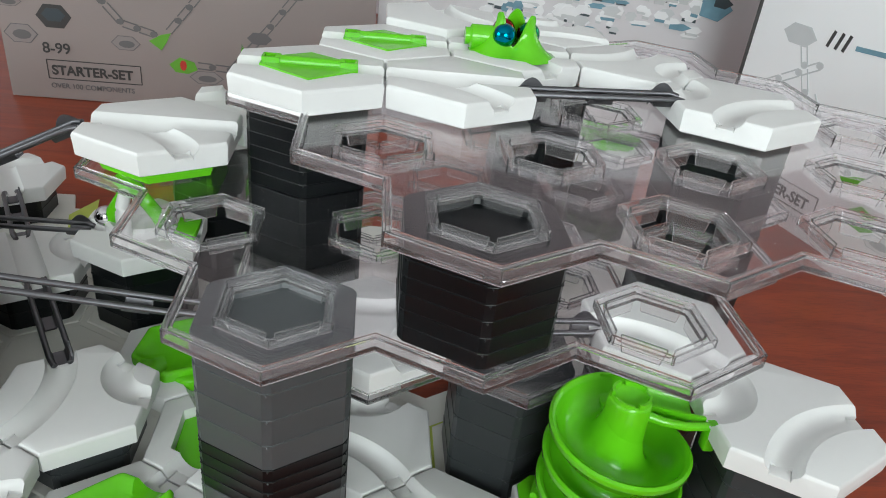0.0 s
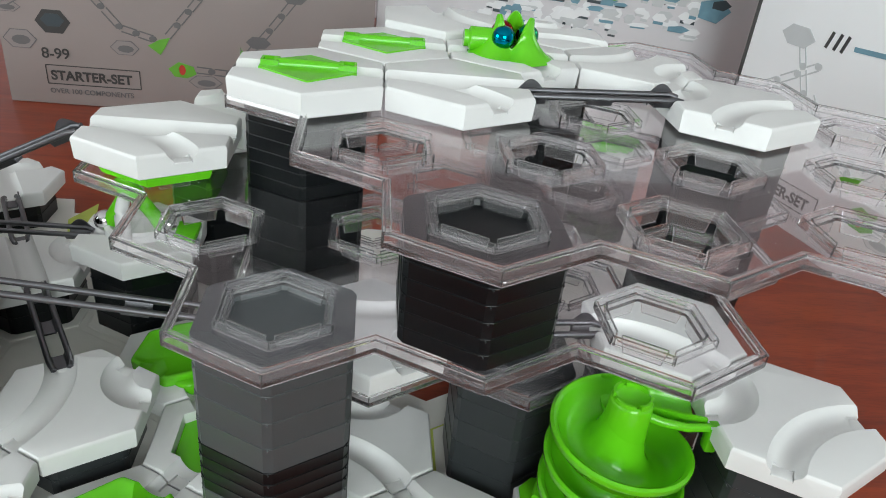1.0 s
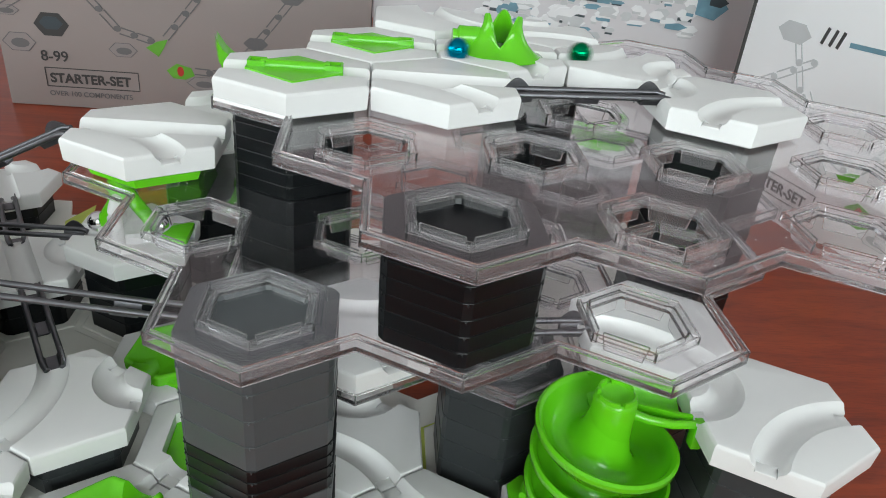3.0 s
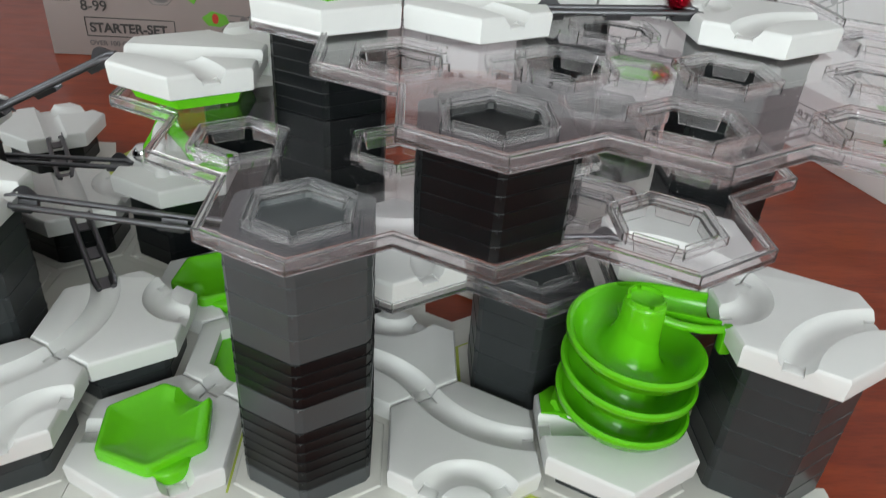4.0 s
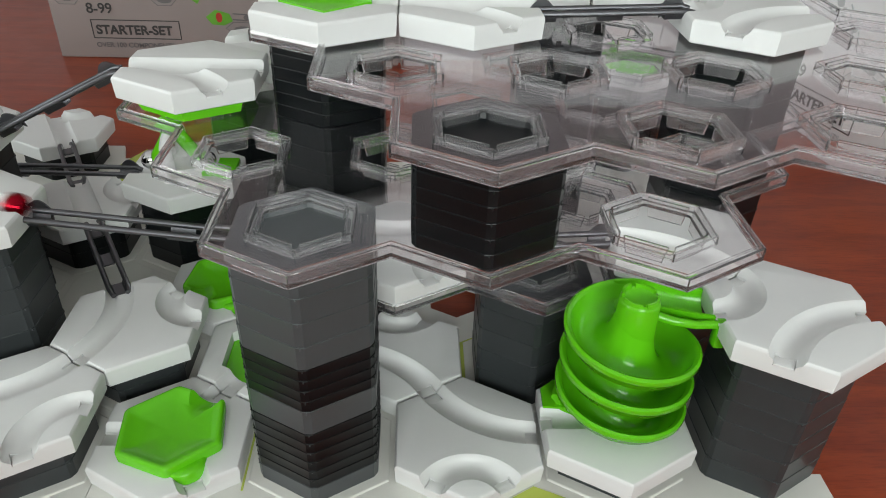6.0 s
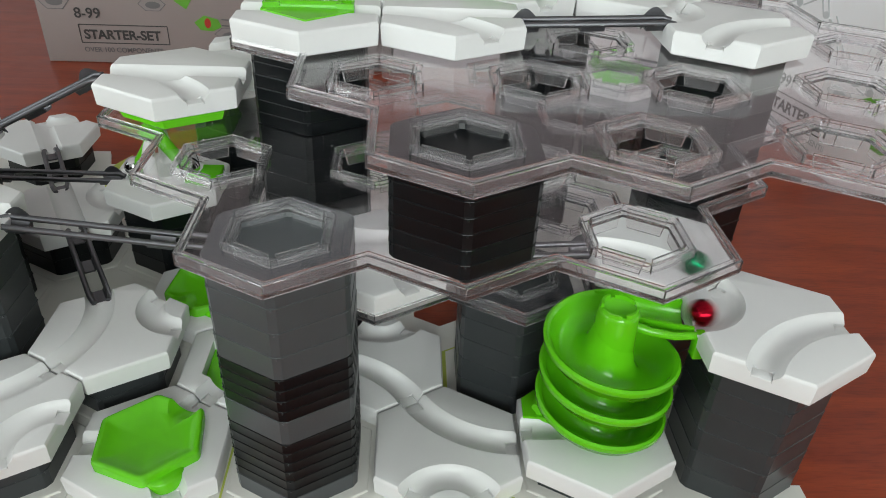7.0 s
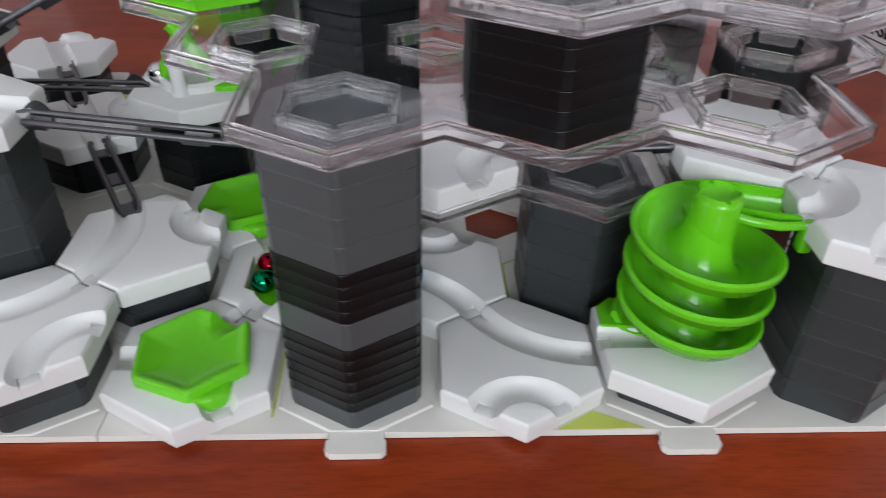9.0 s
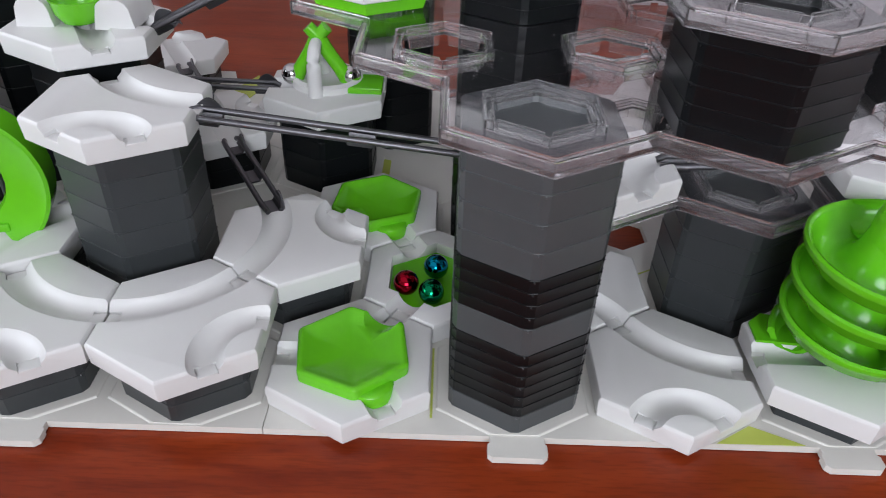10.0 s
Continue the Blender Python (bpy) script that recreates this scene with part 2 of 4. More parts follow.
def segment_mesh(h, mat):
    key = (round(h, 5), mat.name)
    if key not in SEG:
        bm = bmesh.new()
        r = PILLAR
        # softly rounded upright edges: twelve-sided section, drawn in a little towards the foot
        rings = []
        for dr, z in ((0.0004, 0.0), (0.0003, 0.0001), (0.0001, h - 0.0006), (0.0, h - 0.0003), (0.0001, h - 0.0001), (0.0003, h)):
            ring = []
            for k in range(6):
                for d in (-3.2, 3.2):
                    a = radians(-90 + 60 * k + d)
                    ring.append(bm.verts.new(((r - dr) * math.cos(a), (r - dr) * math.sin(a), z)))
            rings.append(ring)
        for a, b in zip(rings, rings[1:]):
            for k in range(12):
                bm.faces.new((a[k], a[(k + 1) % 12], b[(k + 1) % 12], b[k]))
        bm.faces.new(rings[0][::-1])
        for q, z in ((0.70, h), (0.66, h - 0.0028)):
            rings.append([bm.verts.new((v.co.x * q, v.co.y * q, z)) for v in rings[5]])
            for k in range(12):
                bm.faces.new((rings[-2][k], rings[-2][(k + 1) % 12], rings[-1][(k + 1) % 12], rings[-1][k]))
        bm.faces.new(rings[-1])
        # small moulding marks on two faces
        for face, off in ((-60, 0.006), (-120, -0.008)):
            n = Vector((math.cos(radians(face)), math.sin(radians(face)), 0))
            c = n * (r * math.cos(radians(30)) + 0.0002) + Vector((-n.y, n.x, 0)) * off + Vector((0, 0, h * 0.5))
            tube(bm, [c - n * 0.0006, c, c + n * 0.0002], [0.0008, 0.0008, 0.0004], sides=8)
        # a thin moulded ledge along the middle of each face, and a nub at each corner
        for k in range(6):
            n = Vector((math.cos(radians(60 * k)), math.sin(radians(60 * k)), 0))
            w, c = Vector((-n.y, n.x, 0)), n * (r * math.cos(radians(30)) - 0.0001)
            tube(bm, [c + w * q + Vector((0, 0, h - 0.0005)) for q in (-0.0092, 0.0, 0.0092)], 0.00036, sides=6)
            x, y = corner(k, r - 0.0002)
            tube(bm, [(x, y, h - 0.0016), (x * 1.007, y * 1.007, h - 0.0008), (x, y, h - 0.0002)], [0.0002, 0.00045, 0.0002], sides=6)
        SEG[key] = mesh_of("height_tile", bm, mat, 20)
    return SEG[key]


def tower(u, j, z0, stack, label):
    """A pillar of height tiles: stack of (count, height of each, material) from the bottom."""
    root = new("pillar")
    root.matrix_basis = Matrix.Translation(at(u, j, z0))
    tagged(root, label, "pillar", "pillars of the marble run")
    z = 0.0
    for count, h, mat in stack:
        for _ in range(count):
            part_mesh("height_tile", segment_mesh(h, mat), root, pose(0, 0, z))
            z += h
    return root


# ---- clear levels ----
def plate(cells, z, label, holes=True):
    """A clear level over hexagon cells (u, j): sheet with holes, rim along its outline, collar round each hole."""
    root = new("clear_level")
    root.location = (0, 0, z)
    tagged(root, label, "clear level", "clear levels of the marble run")
    bm = bmesh.new()
    keyed, edges = {}, {}

    def vert(x, y, zz):
        k = (round(x, 5), round(y, 5), zz)
        if k not in keyed:
            keyed[k] = bm.verts.new((x, y, zz))
        return keyed[k]
    t0, t1, rh = 0.0002, 0.0018, 0.0230
    for u, j in cells:
        c = at(u, j)
        for zz in (t0, t1):
            outer = [vert(*corner(k, R, c.x, c.y), zz) for k in range(6)]
            inner = [vert(*corner(k, rh, c.x, c.y), zz) for k in range(6)]
            for k in range(6):
                bm.faces.new((outer[k], outer[(k + 1) % 6], inner[(k + 1) % 6], inner[k]))
        for k in range(6):
            bm.faces.new([vert(*corner(q, rh, c.x, c.y), zz) for q, zz in ((k, t0), (k + 1, t0), (k + 1, t1), (k, t1))])
            a, b = corner(k, R, c.x, c.y), corner(k + 1, R, c.x, c.y)
            ka, kb = (round(a[0], 4), round(a[1], 4)), (round(b[0], 4), round(b[1], 4))
            edges.setdefault(frozenset((ka, kb)), []).append((a, b))
    rim = [v[0] for v in edges.values() if len(v) == 1]
    for a, b in rim:
        bm.faces.new([vert(*q, zz) for q, zz in ((a, t0), (b, t0), (b, t1), (a, t1))])
    sheet = part("sheet", bm, CLEAR, root, smooth=0)
    sheet.visible_shadow = False
    # outline walked in order, then swept with the rim's section
    nxt = {(round(a[0], 4), round(a[1], 4)): b for a, b in rim}
    start = rim[0][0]
    path, p = [], start
    for _ in range(len(rim)):
        path.append(Vector((p[0], p[1], 0)))
        p = nxt[(round(p[0], 4), round(p[1], 4))]
    n = len(path)
    bm = bmesh.new()
    loops = []
    for i in range(n):
        d0 = (path[i] - path[i - 1]).normalized()
        d1 = (path[(i + 1) % n] - path[i]).normalized()
        n0, n1 = Vector((d0.y, -d0.x, 0)), Vector((d1.y, -d1.x, 0))
        m = (n0 + n1) / (1 + n0.dot(n1))
        loops.append([bm.verts.new(path[i] + m * o + Vector((0, 0, zz))) for o, zz in ((0.0004, -0.0002), (0.0004, 0.0052), (0.0, 0.0056), (-0.0024, 0.0056), (-0.0028, 0.0051), (-0.0028, 0.0038), (-0.0020, 0.0038), (-0.0018, 0.0047), (-0.0008, 0.0046), (-0.0006, -0.0002))])
    q = len(loops[0])
    for i in range(n):
        a, b = loops[i], loops[(i + 1) % n]
        for k in range(q):
            bm.faces.new((a[k], a[(k + 1) % q], b[(k + 1) % q], b[k]))
    bmesh.ops.bevel(bm, geom=[e for e in bm.edges if e.calc_face_angle(0) > 0.5], offset=0.0003, segments=3, affect="EDGES", profile=0.5)
    ob = part("rim", bm, EDGE, root, smooth=0)
    ob.visible_shadow = False
    if "collar" not in SEG:
        bm = bmesh.new()
        lp = loft(bm, [(0.0192, 0.0003), (0.0237, 0.0003), (0.0236, 0.0048), (0.0225, 0.0048), (0.0224, 0.0016), (0.0192, 0.0016)], cap=False)
        for k in range(6):
            bm.faces.new((lp[-1][k], lp[-1][(k + 1) % 6], lp[0][(k + 1) % 6], lp[0][k]))
        bmesh.ops.bevel(bm, geom=[e for e in bm.edges if e.calc_face_angle(0) > 0.5], offset=0.0003, segments=3, affect="EDGES", profile=0.5)
        SEG["collar"] = mesh_of("collar", bm, EDGE, 0)
        # a clip panel that hangs from the inner lip, one a side, apart at the corners
        bm, q = bmesh.new(), []
        for r, z, f in ((0.0194, 0.0046, 0.86), (0.0204, 0.0046, 0.86), (0.0196, -0.0040, 0.74), (0.0187, -0.0040, 0.74)):
            a0, b0 = Vector((*corner(0, r), z)), Vector((*corner(1, r), z))
            mid = (a0 + b0) / 2
            q.append((bm.verts.new(mid + (a0 - mid) * f), bm.verts.new(mid + (b0 - mid) * f)))
        for i in range(4):
            bm.faces.new((q[i][0], q[i][1], q[(i + 1) % 4][1], q[(i + 1) % 4][0]))
        bm.faces.new([v[0] for v in q]), bm.faces.new([v[1] for v in q][::-1])
        bmesh.ops.bevel(bm, geom=list(bm.edges), offset=0.0001, segments=1, affect="EDGES")
        SEG["clip"] = mesh_of("clip_panel", bm, EDGE, 0)
    for u, j in cells:
        ob = part_mesh("collar", SEG["collar"], root, Matrix.Translation(at(u, j)))
        ob.visible_shadow = False
        for k in range(6):
            clip = part_mesh("clip_panel", SEG["clip"], ob, pose(0, 0, 0, 0, 0, 60 * k))
            clip.visible_shadow = False
    return root


def hex_cells(cu, cj, n):
    out = []
    for dj in range(-n, n + 1):
        w = 2 * n - abs(dj)
        for k in range(w + 1):
            out.append((cu - w / 2 + k, cj + dj))
    return out


# ---- setting ----
def structure(name, bm, mat, label, smooth=0):
    ob = new(name, mesh_of(name, bm, mat, smooth))
    return tagged(ob, label, name.split("_")[0], kind="structure")


bm = bmesh.new()
block(bm, -0.8, 1.15, -0.62, 1.15, -0.034, -0.004, 0.004)
table = new("table")
table.matrix_basis = pose(0.175, 0.265, -0.75)
tagged(table, "red-brown varnished wooden table with streaky grain", "table")
top = part("tabletop", bm, WOOD, table)
top.matrix_basis = pose(-0.175, -0.265, 0.75)
for x in (-0.90, 0.90):
    for y in (-0.81, 0.81):
        bm = bmesh.new()
        block(bm, x - 0.035, x + 0.035, y - 0.035, y + 0.035, 0.0, 0.716, 0.005)
        part("leg", bm, WOOD, table)
def wall(name, box, hole=None, mat=None):
    """A wall with thickness; a hole is (a0, a1, z0, z1) along the wall."""
    x0, x1, y0, y1 = box
    bm, cut = bmesh.new(), bmesh.new()
    block(bm, x0, x1, y0, y1, -0.75, 1.9)
    if hole:
        a0, a1, z0, z1 = hole
        if x1 - x0 < y1 - y0:
            block(cut, x0 - 0.1, x1 + 0.1, a0, a1, z0, z1)
        else:
            block(cut, a0, a1, y0 - 0.1, y1 + 0.1, z0, z1)
        bm = carve(bm, cut)
    structure(name, bm, mat or WALL, "plain pale painted room wall with a window opening" if hole else "unseen plain room wall, tinted for reflections in the clear levels")


# never in view; added with a tint that the clear plastic mirrors
wall("wall_north", (-2.6, 2.6, 2.4, 2.5), None, REFLECTED_WALL)
wall("wall_south", (-2.6, 2.6, -2.5, -2.4), (-0.43, 0.93, 0.5, 1.5))
wall("wall_east", (2.6, 2.7, -2.5, 2.5), (0.33, 1.67, 0.25, 1.45))
wall("wall_west", (-2.7, -2.6, -2.5, 2.5), (-1.27, 0.27, 0.25, 1.45))
bm = bmesh.new()
block(bm, -2.7, 2.7, -2.5, 2.5, 1.9, 2.0)
structure("ceiling", bm, CEIL, "plain white room ceiling")
bm = bmesh.new()
block(bm, -2.7, 2.7, -2.5, 2.5, -0.85, -0.75)
structure("floor", bm, WALL, "plain pale room floor")

# ---- base boards ----
def prism(bm, pts, z0, z1):
    lo = [bm.verts.new((x, y, z0)) for x, y in pts]
    hi = [bm.verts.new((x, y, z1)) for x, y in pts]
    n = len(pts)
    bm.faces.new(lo[::-1]), bm.faces.new(hi)
    for k in range(n):
        bm.faces.new((lo[k], lo[(k + 1) % n], hi[(k + 1) % n], hi[k]))


def tab_points(c, y):
    """The rounded tongue of a board's edge."""
    w, d, r = 0.0122, 0.0105, 0.002
    return [(c - w + 0.001, y), (c - w + 0.001, y - 0.003), (c - w, y - 0.004), (c - w, y - d + r), (c - w + r, y - d), (c + w - r, y - d), (c + w, y - d + r), (c + w, y - 0.004), (c + w - 0.001, y - 0.003), (c + w - 0.001, y)]


def base_board(x0, x1, tabs, holes, seats, right):
    y0 = -0.0325
    pts = [(x0, y0)]
    for c in tabs:
        pts += tab_points(c, y0)
    pts += [(x1, y0)] + right
    bm, cut = bmesh.new(), bmesh.new()
    prism(bm, pts, -0.0035, 0.0)
    for u, j in holes:
        c = at(u, j)
        loft(cut, [(0.0182, -0.01), (0.0182, 0.01)], c.x, c.y)
    if holes:
        bm = carve(bm, cut)
    root = new("base_board")
    tagged(root, "pale grey card base board with hexagonal seats and printed lime patches", "base board", "base boards under the marble run")
    part("board", bm, CARD, root, smooth=0)
    bm = bmesh.new()
    loft(bm, [(0.0384, -0.0004), (0.0374, 0.0005), (0.0368, 0.0007)])
    cropped = bm.copy()      # a seat at the board's front ends short of its edge
    bmesh.ops.bisect_plane(cropped, geom=cropped.verts[:] + cropped.edges[:] + cropped.faces[:], plane_co=(0, y0 + 0.0008, 0), plane_no=(0, -1, 0), clear_outer=True)
    bmesh.ops.holes_fill(cropped, edges=cropped.edges[:])
    me, front = mesh_of("seat", bm, CARD, 0), mesh_of("seat", cropped, CARD, 0)
    for u, j in seats:
        if (u, j) in holes:
            continue
        part_mesh("seat", front if j == 0 else me, root, Matrix.Translation(at(u, j)))
    return root


RIGHT_SEATS = [(u, 0) for u in (0, 1, 2, 3)] + [(u + 0.5, 1) for u in (0, 1, 2, 3)] + [(u, 2) for u in (0, 1, 2, 3, 4)] + [(u + 0.5, 3) for u in (0, 1, 2, 3)]
board = base_board(-0.0338, 0.311, (0.071, 0.208), [(2, 2), (1.5, 3), (3, 2)], RIGHT_SEATS, [(0.311, -0.016), (0.286, -0.016), (0.286, 0.045), (0.311, 0.06), (0.335, 0.16), (0.335, 0.37), (0.2, 0.37), (0.17, 0.312), (-0.0338, 0.312)])
for n, pts in enumerate((((0.154, -0.0323), (0.1705, -0.0225), (0.191, -0.0320)), ((0.1395, 0.079), (0.1395, 0.047), (0.152, 0.053), (0.152, 0.086)), ((0.0348, -0.024), (0.0358, -0.024), (0.0358, 0.018), (0.0348, 0.018)), ((-0.02, 0.16), (0.01, 0.15), (0.02, 0.19), (-0.01, 0.2)))):
    bm = bmesh.new()
    prism(bm, pts, 0.0001, 0.00035)
    part("lime_patch", bm, CARD_LIME, board, "lime green printed patch", smooth=0)
LEFT_SEATS = [(u, 0) for u in (-1, -2, -3)] + [(u + 0.5, 1) for u in (-1, -2, -3)] + [(u, 2) for u in (-1, -2, -3)] + [(u + 0.5, 3) for u in (-1, -2, -3)] + [(u, 4) for u in (-1, -2, -3)]
board = base_board(-0.38, -0.0342, (-0.274, -0.134), [], LEFT_SEATS, [(-0.0342, 0.312), (-0.128, 0.312), (-0.136, 0.336), (-0.38, 0.336)])
for pts in (((-0.128, 0.30), (-0.118, 0.27), (-0.108, 0.30), (-0.115, 0.33)), ((-0.1, 0.11), (-0.085, 0.102), (-0.08, 0.12), (-0.096, 0.125))):
    bm = bmesh.new()
    prism(bm, pts, 0.0001, 0.00035)
    part("lime_patch", bm, CARD_LIME, board, "lime green printed patch", smooth=0)

# ---- towers ----
GREY_STACK = "dark grey and black stacked plastic height tiles, standing on the base board"
tower(1, 0, 0, [(1, 0.0105, DARK_LIT), (6, 0.00572, BLACK), (1, 0.0133, DARK_LIT), (4, 0.00575, BLACK), (4, 0.01172, DARK_LIT)], GREY_STACK)
tower(2.5, 1, 0, [(5, 0.0136, DARK)], GREY_STACK)
tower(4, 0, 0, [(6, 0.0127, DARK)], GREY_STACK)
tower(-1.5, 1, 0, [(7, 0.01286, DARK)], GREY_STACK)
tower(-1, 0, 0, [(1, 0.0105, DARK), (1, 0.0105, DARK)], GREY_STACK)
tower(-2, 0, 0, [(1, 0.0105, DARK), (1, 0.0105, DARK)], GREY_STACK)
tower(-0.5, 1, 0, [(1, 0.0105, DARK), (1, 0.0105, DARK)], GREY_STACK)
tower(-1.5, 3, 0, [(2, 0.012, BLACK)], GREY_STACK)
tower(-0.5, 3, 0, [(4, 0.0117, BLACK)], GREY_STACK)
tower(-2, 2, 0, [(8, 0.01287, BLACK)], GREY_STACK)
tower(1, 2, 0, [(10, 0.0128, BLACK)], GREY_STACK)
tower(2, 0, 0.1300, [(6, 0.0065, BLACK)], "black stacked plastic height tiles standing on a clear level")
tower(1, 2, 0.1300, [(6, 0.0065, BLACK)], "black stacked plastic height tiles standing on a clear level")
tower(4, 2, 0, [(13, 0.013, BLACK)], GREY_STACK)

tower(-3, 3, 0, [(11, 0.0125, BLACK)], GREY_STACK)
tower(-3.5, 2, 0, [(9, 0.0125, BLACK)], GREY_STACK)

# ---- levels ----
plate(hex_cells(2, 2, 2), 0.128, "clear plastic level with hexagonal rims round its holes")
plate(hex_cells(3, 2, 2), 0.169, "clear plastic level with hexagonal rims round its holes")
plate([(1.5, 1), (2.5, 1), (1, 2), (2, 2), (3, 2), (1.5, 3), (2.5, 3)], 0.068, "small clear plastic level with hexagonal rims")

# ---- tiles ----
def green_bowl(root, z, turn=0, r=0.0270, notch=()):
    """A green hexagonal catch bowl set in a tile."""
    bm = bmesh.new()
    rings = [(r - 0.001, z), (r, z + 0.0006), (r + 0.0003, z + 0.0066), (r, z + 0.0075), (r - 0.0008, z + 0.0081), (r - 0.0019, z + 0.0082), (r - 0.0030, z + 0.0078), (r - 0.0052, z + 0.0066), (r - 0.0095, z + 0.0052), (0.010, z + 0.0044), (0.001, z + 0.0041)]
    loops = []
    for q, zz in rings:
        ring = []
        for k in range(6):
            # each corner is an arc of five points
            cc = Vector((*corner(k, q), 0)) * (1 - 0.16)
            for d in (-30, -15, 0, 15, 30):
                a = radians(-90 + 60 * k + d)
                ring.append(bm.verts.new(cc + Vector((math.cos(a), math.sin(a), 0)) * q * 0.16 * math.cos(radians(30)) + Vector((0, 0, zz))))
        loops.append(ring)
    for p, q in zip(loops, loops[1:]):
        for k in range(30):
            bm.faces.new((p[k], p[(k + 1) % 30], q[(k + 1) % 30], q[k]))
    bm.faces.new(loops[0][::-1]), bm.faces.new(loops[-1])
    if notch:
        cut = bmesh.new()
        for a in notch:
            d = Vector((math.cos(radians(a - turn)), math.sin(radians(a - turn)), 0))
            tube(cut, [d * q + Vector((0, 0, z + h)) for q, h in ((0.006, 0.0172), (0.020, 0.0126), (0.027, 0.0112), (0.036, 0.0108))], 0.0094, sides=32)
        bm = carve(bm, cut)
    ob = part("bowl", bm, GREEN, root, "glossy green catch bowl", smooth=40)
    ob.matrix_basis = pose(0, 0, 0, 0, 0, turn)
    return ob


t = track_tile(0, 0, 0, [("half", 300), ("half", 60), ("half", 180)], 0.0, label="white landing tile with a green hexagonal bowl")
green_bowl(t, 0.0096, 8, notch=(60,))
bm = bmesh.new()
loft(bm, [(0.0088, 0.0062), (0.0100, 0.007), (0.0100, 0.0122), (0.0092, 0.0133), (0.0066, 0.0136)], 0.0092, -0.0165, sides=28)
part("spout", bm, GREEN, t, smooth=50)
t = track_tile(0.5, 1, 0, [("half", 240), ("half", 120), ("half", 0)], 0.0265, label="white finish tile with a green hexagonal floor")
bm = bmesh.new()
loft(bm, [(0.0262, TILE - 0.0074), (0.0262, TILE - 0.0062), (0.012, TILE - 0.0072), (0.002, TILE - 0.0074)])
part("floor_insert", bm, GREEN, t, smooth=40)
t = track_tile(0, 2, 0, [("half", 300), ("half", 240)], label="white landing tile with a green hexagonal bowl")
green_bowl(t, 0.0096, -6, notch=(240,))
bm = bmesh.new()
loft(bm, [(0.0080, 0.0062), (0.0092, 0.007), (0.0092, 0.0128), (0.0084, 0.0140), (0.0060, 0.0143)], 0.0085, -0.0180, sides=28)
part("spout", bm, GREEN, t, smooth=50)
track_tile(2, 0, 0, [("big", 60), ("small", 270)])
track_tile(1.5, 1, 0, [("big", 240), ("small", 90)])
track_tile(4, 0, 0.0764, [("big", 300), ("small", 150)])
track_tile(3.5, 1, 0.0764, [("big", 240)])
tower(3.5, 1, 0, [(6, 0.01273, DARK)], GREY_STACK)
track_tile(-1, 0, 0.021, [("big", 120), ("small", 330)])
track_tile(-2, 0, 0.021, [("big", 60), ("small", 270)])
track_tile(-2.5, 1, 0.021, [("big", 330), ("small", 90)])
tower(-2.5, 1, 0, [(2, 0.0105, DARK)], GREY_STACK)
track_tile(-0.5, 1, 0.021, [("big", 180), ("small", 30)])
track_tile(-1.5, 1, 0.090, [("big", 60), ("small", 270)])
track_tile(-1.5, 3, 0.024, [("straight", 300), ("small", 30)])
track_tile(-2.42, 5, 0.02, [("straight", 300), ("small", 90)])
tower(-2.42, 5, 0, [(2, 0.01, BLACK)], GREY_STACK)
track_tile(1.5, 1, 0.0716, [("big", 90), ("small", 330)])
track_tile(0.5, 3, 0.1316, [("small", 150), ("half", 0)])
t = track_tile(0, 4, 0.099, [("half", 240)], label="white track tile with a flat green insert")
bm = bmesh.new()
loft(bm, [(0.018, TILE - 0.002), (0.018, TILE + 0.001), (0.017, TILE + 0.0016)])
part("insert_plate", bm, GREEN, t, smooth=0)
tower(0, 4, 0, [(8, 0.012375, BLACK)], GREY_STACK)
t = track_tile(4.15, 5.4, 0.072, [("half", 240), ("half", 300)], label="white landing tile with a green hexagonal bowl")
green_bowl(t, 0.0096, 0)
tower(4.15, 5.4, 0, [(6, 0.012, BLACK)], GREY_STACK)

# switch tile on the lower clear level, its green carrier below it
t = track_tile(0, 2, 0.1388, [("big", 240), ("straight", 0)], label="white track tile on a green hexagonal carrier over a clear level")
bm = bmesh.new()
loft(bm, [(0.020, -0.0088), (0.0285, -0.0080), (0.0318, -0.0002)])
part("carrier", bm, GREEN, t, "green hexagonal carrier", smooth=0)

# tiles on the upper clear level
UZ = 0.1722
for u, j in ((1, 2), (1.5, 3)):
    t = track_tile(u, j, UZ, [("half", 0), ("half", 180)], label="white track tile with a green bridge insert")
    bm = bmesh.new()
    z = TILE + 0.0002
    prism(bm, [(-0.0225, -0.0065), (-0.0222, 0.0050), (-0.001, 0.0195), (0.0218, 0.0055), (0.0222, -0.0055), (0.001, -0.0240)], z - 0.004, z + 0.0006)
    part("insert_plate", bm, GREEN, t, smooth=0)
    bm = bmesh.new()
    tube(bm, [(-0.016, 0.000, z + 0.0006), (0.016, 0.000, z + 0.0006)], 0.0028, sides=14)
    part("bridge_bar", bm, GREEN, t, smooth=35)
    for x in (-0.0178, 0.0178):
        bm = bmesh.new()
        for yy in (-0.0034, 0.0034):
            block(bm, x - 0.0040, x + 0.0040, yy - 0.0006, yy + 0.0006, z, z + 0.0030)
        for xx in (x - 0.0036, x + 0.0036):
            block(bm, xx - 0.0006, xx + 0.0006, -0.003, 0.003, z, z + 0.0029)
        part("end_frame", bm, GREEN, t, smooth=35)
track_tile(2, 2, UZ, [("big", 240), ("straight", 0)])
track_tile(3.5, 3, UZ, [("big", 120), ("small", 330)])
track_tile(4, 2, UZ, [("big", 300), ("small", 150)])
track_tile(3, 4, UZ, [("big", 270), ("small", 90)])
track_tile(2, 4, UZ + 0.004, [("big", 30)])
tower(3, 4, 0.1300, [(6, 0.0065, BLACK)], "black stacked plastic height tiles standing on a clear level")
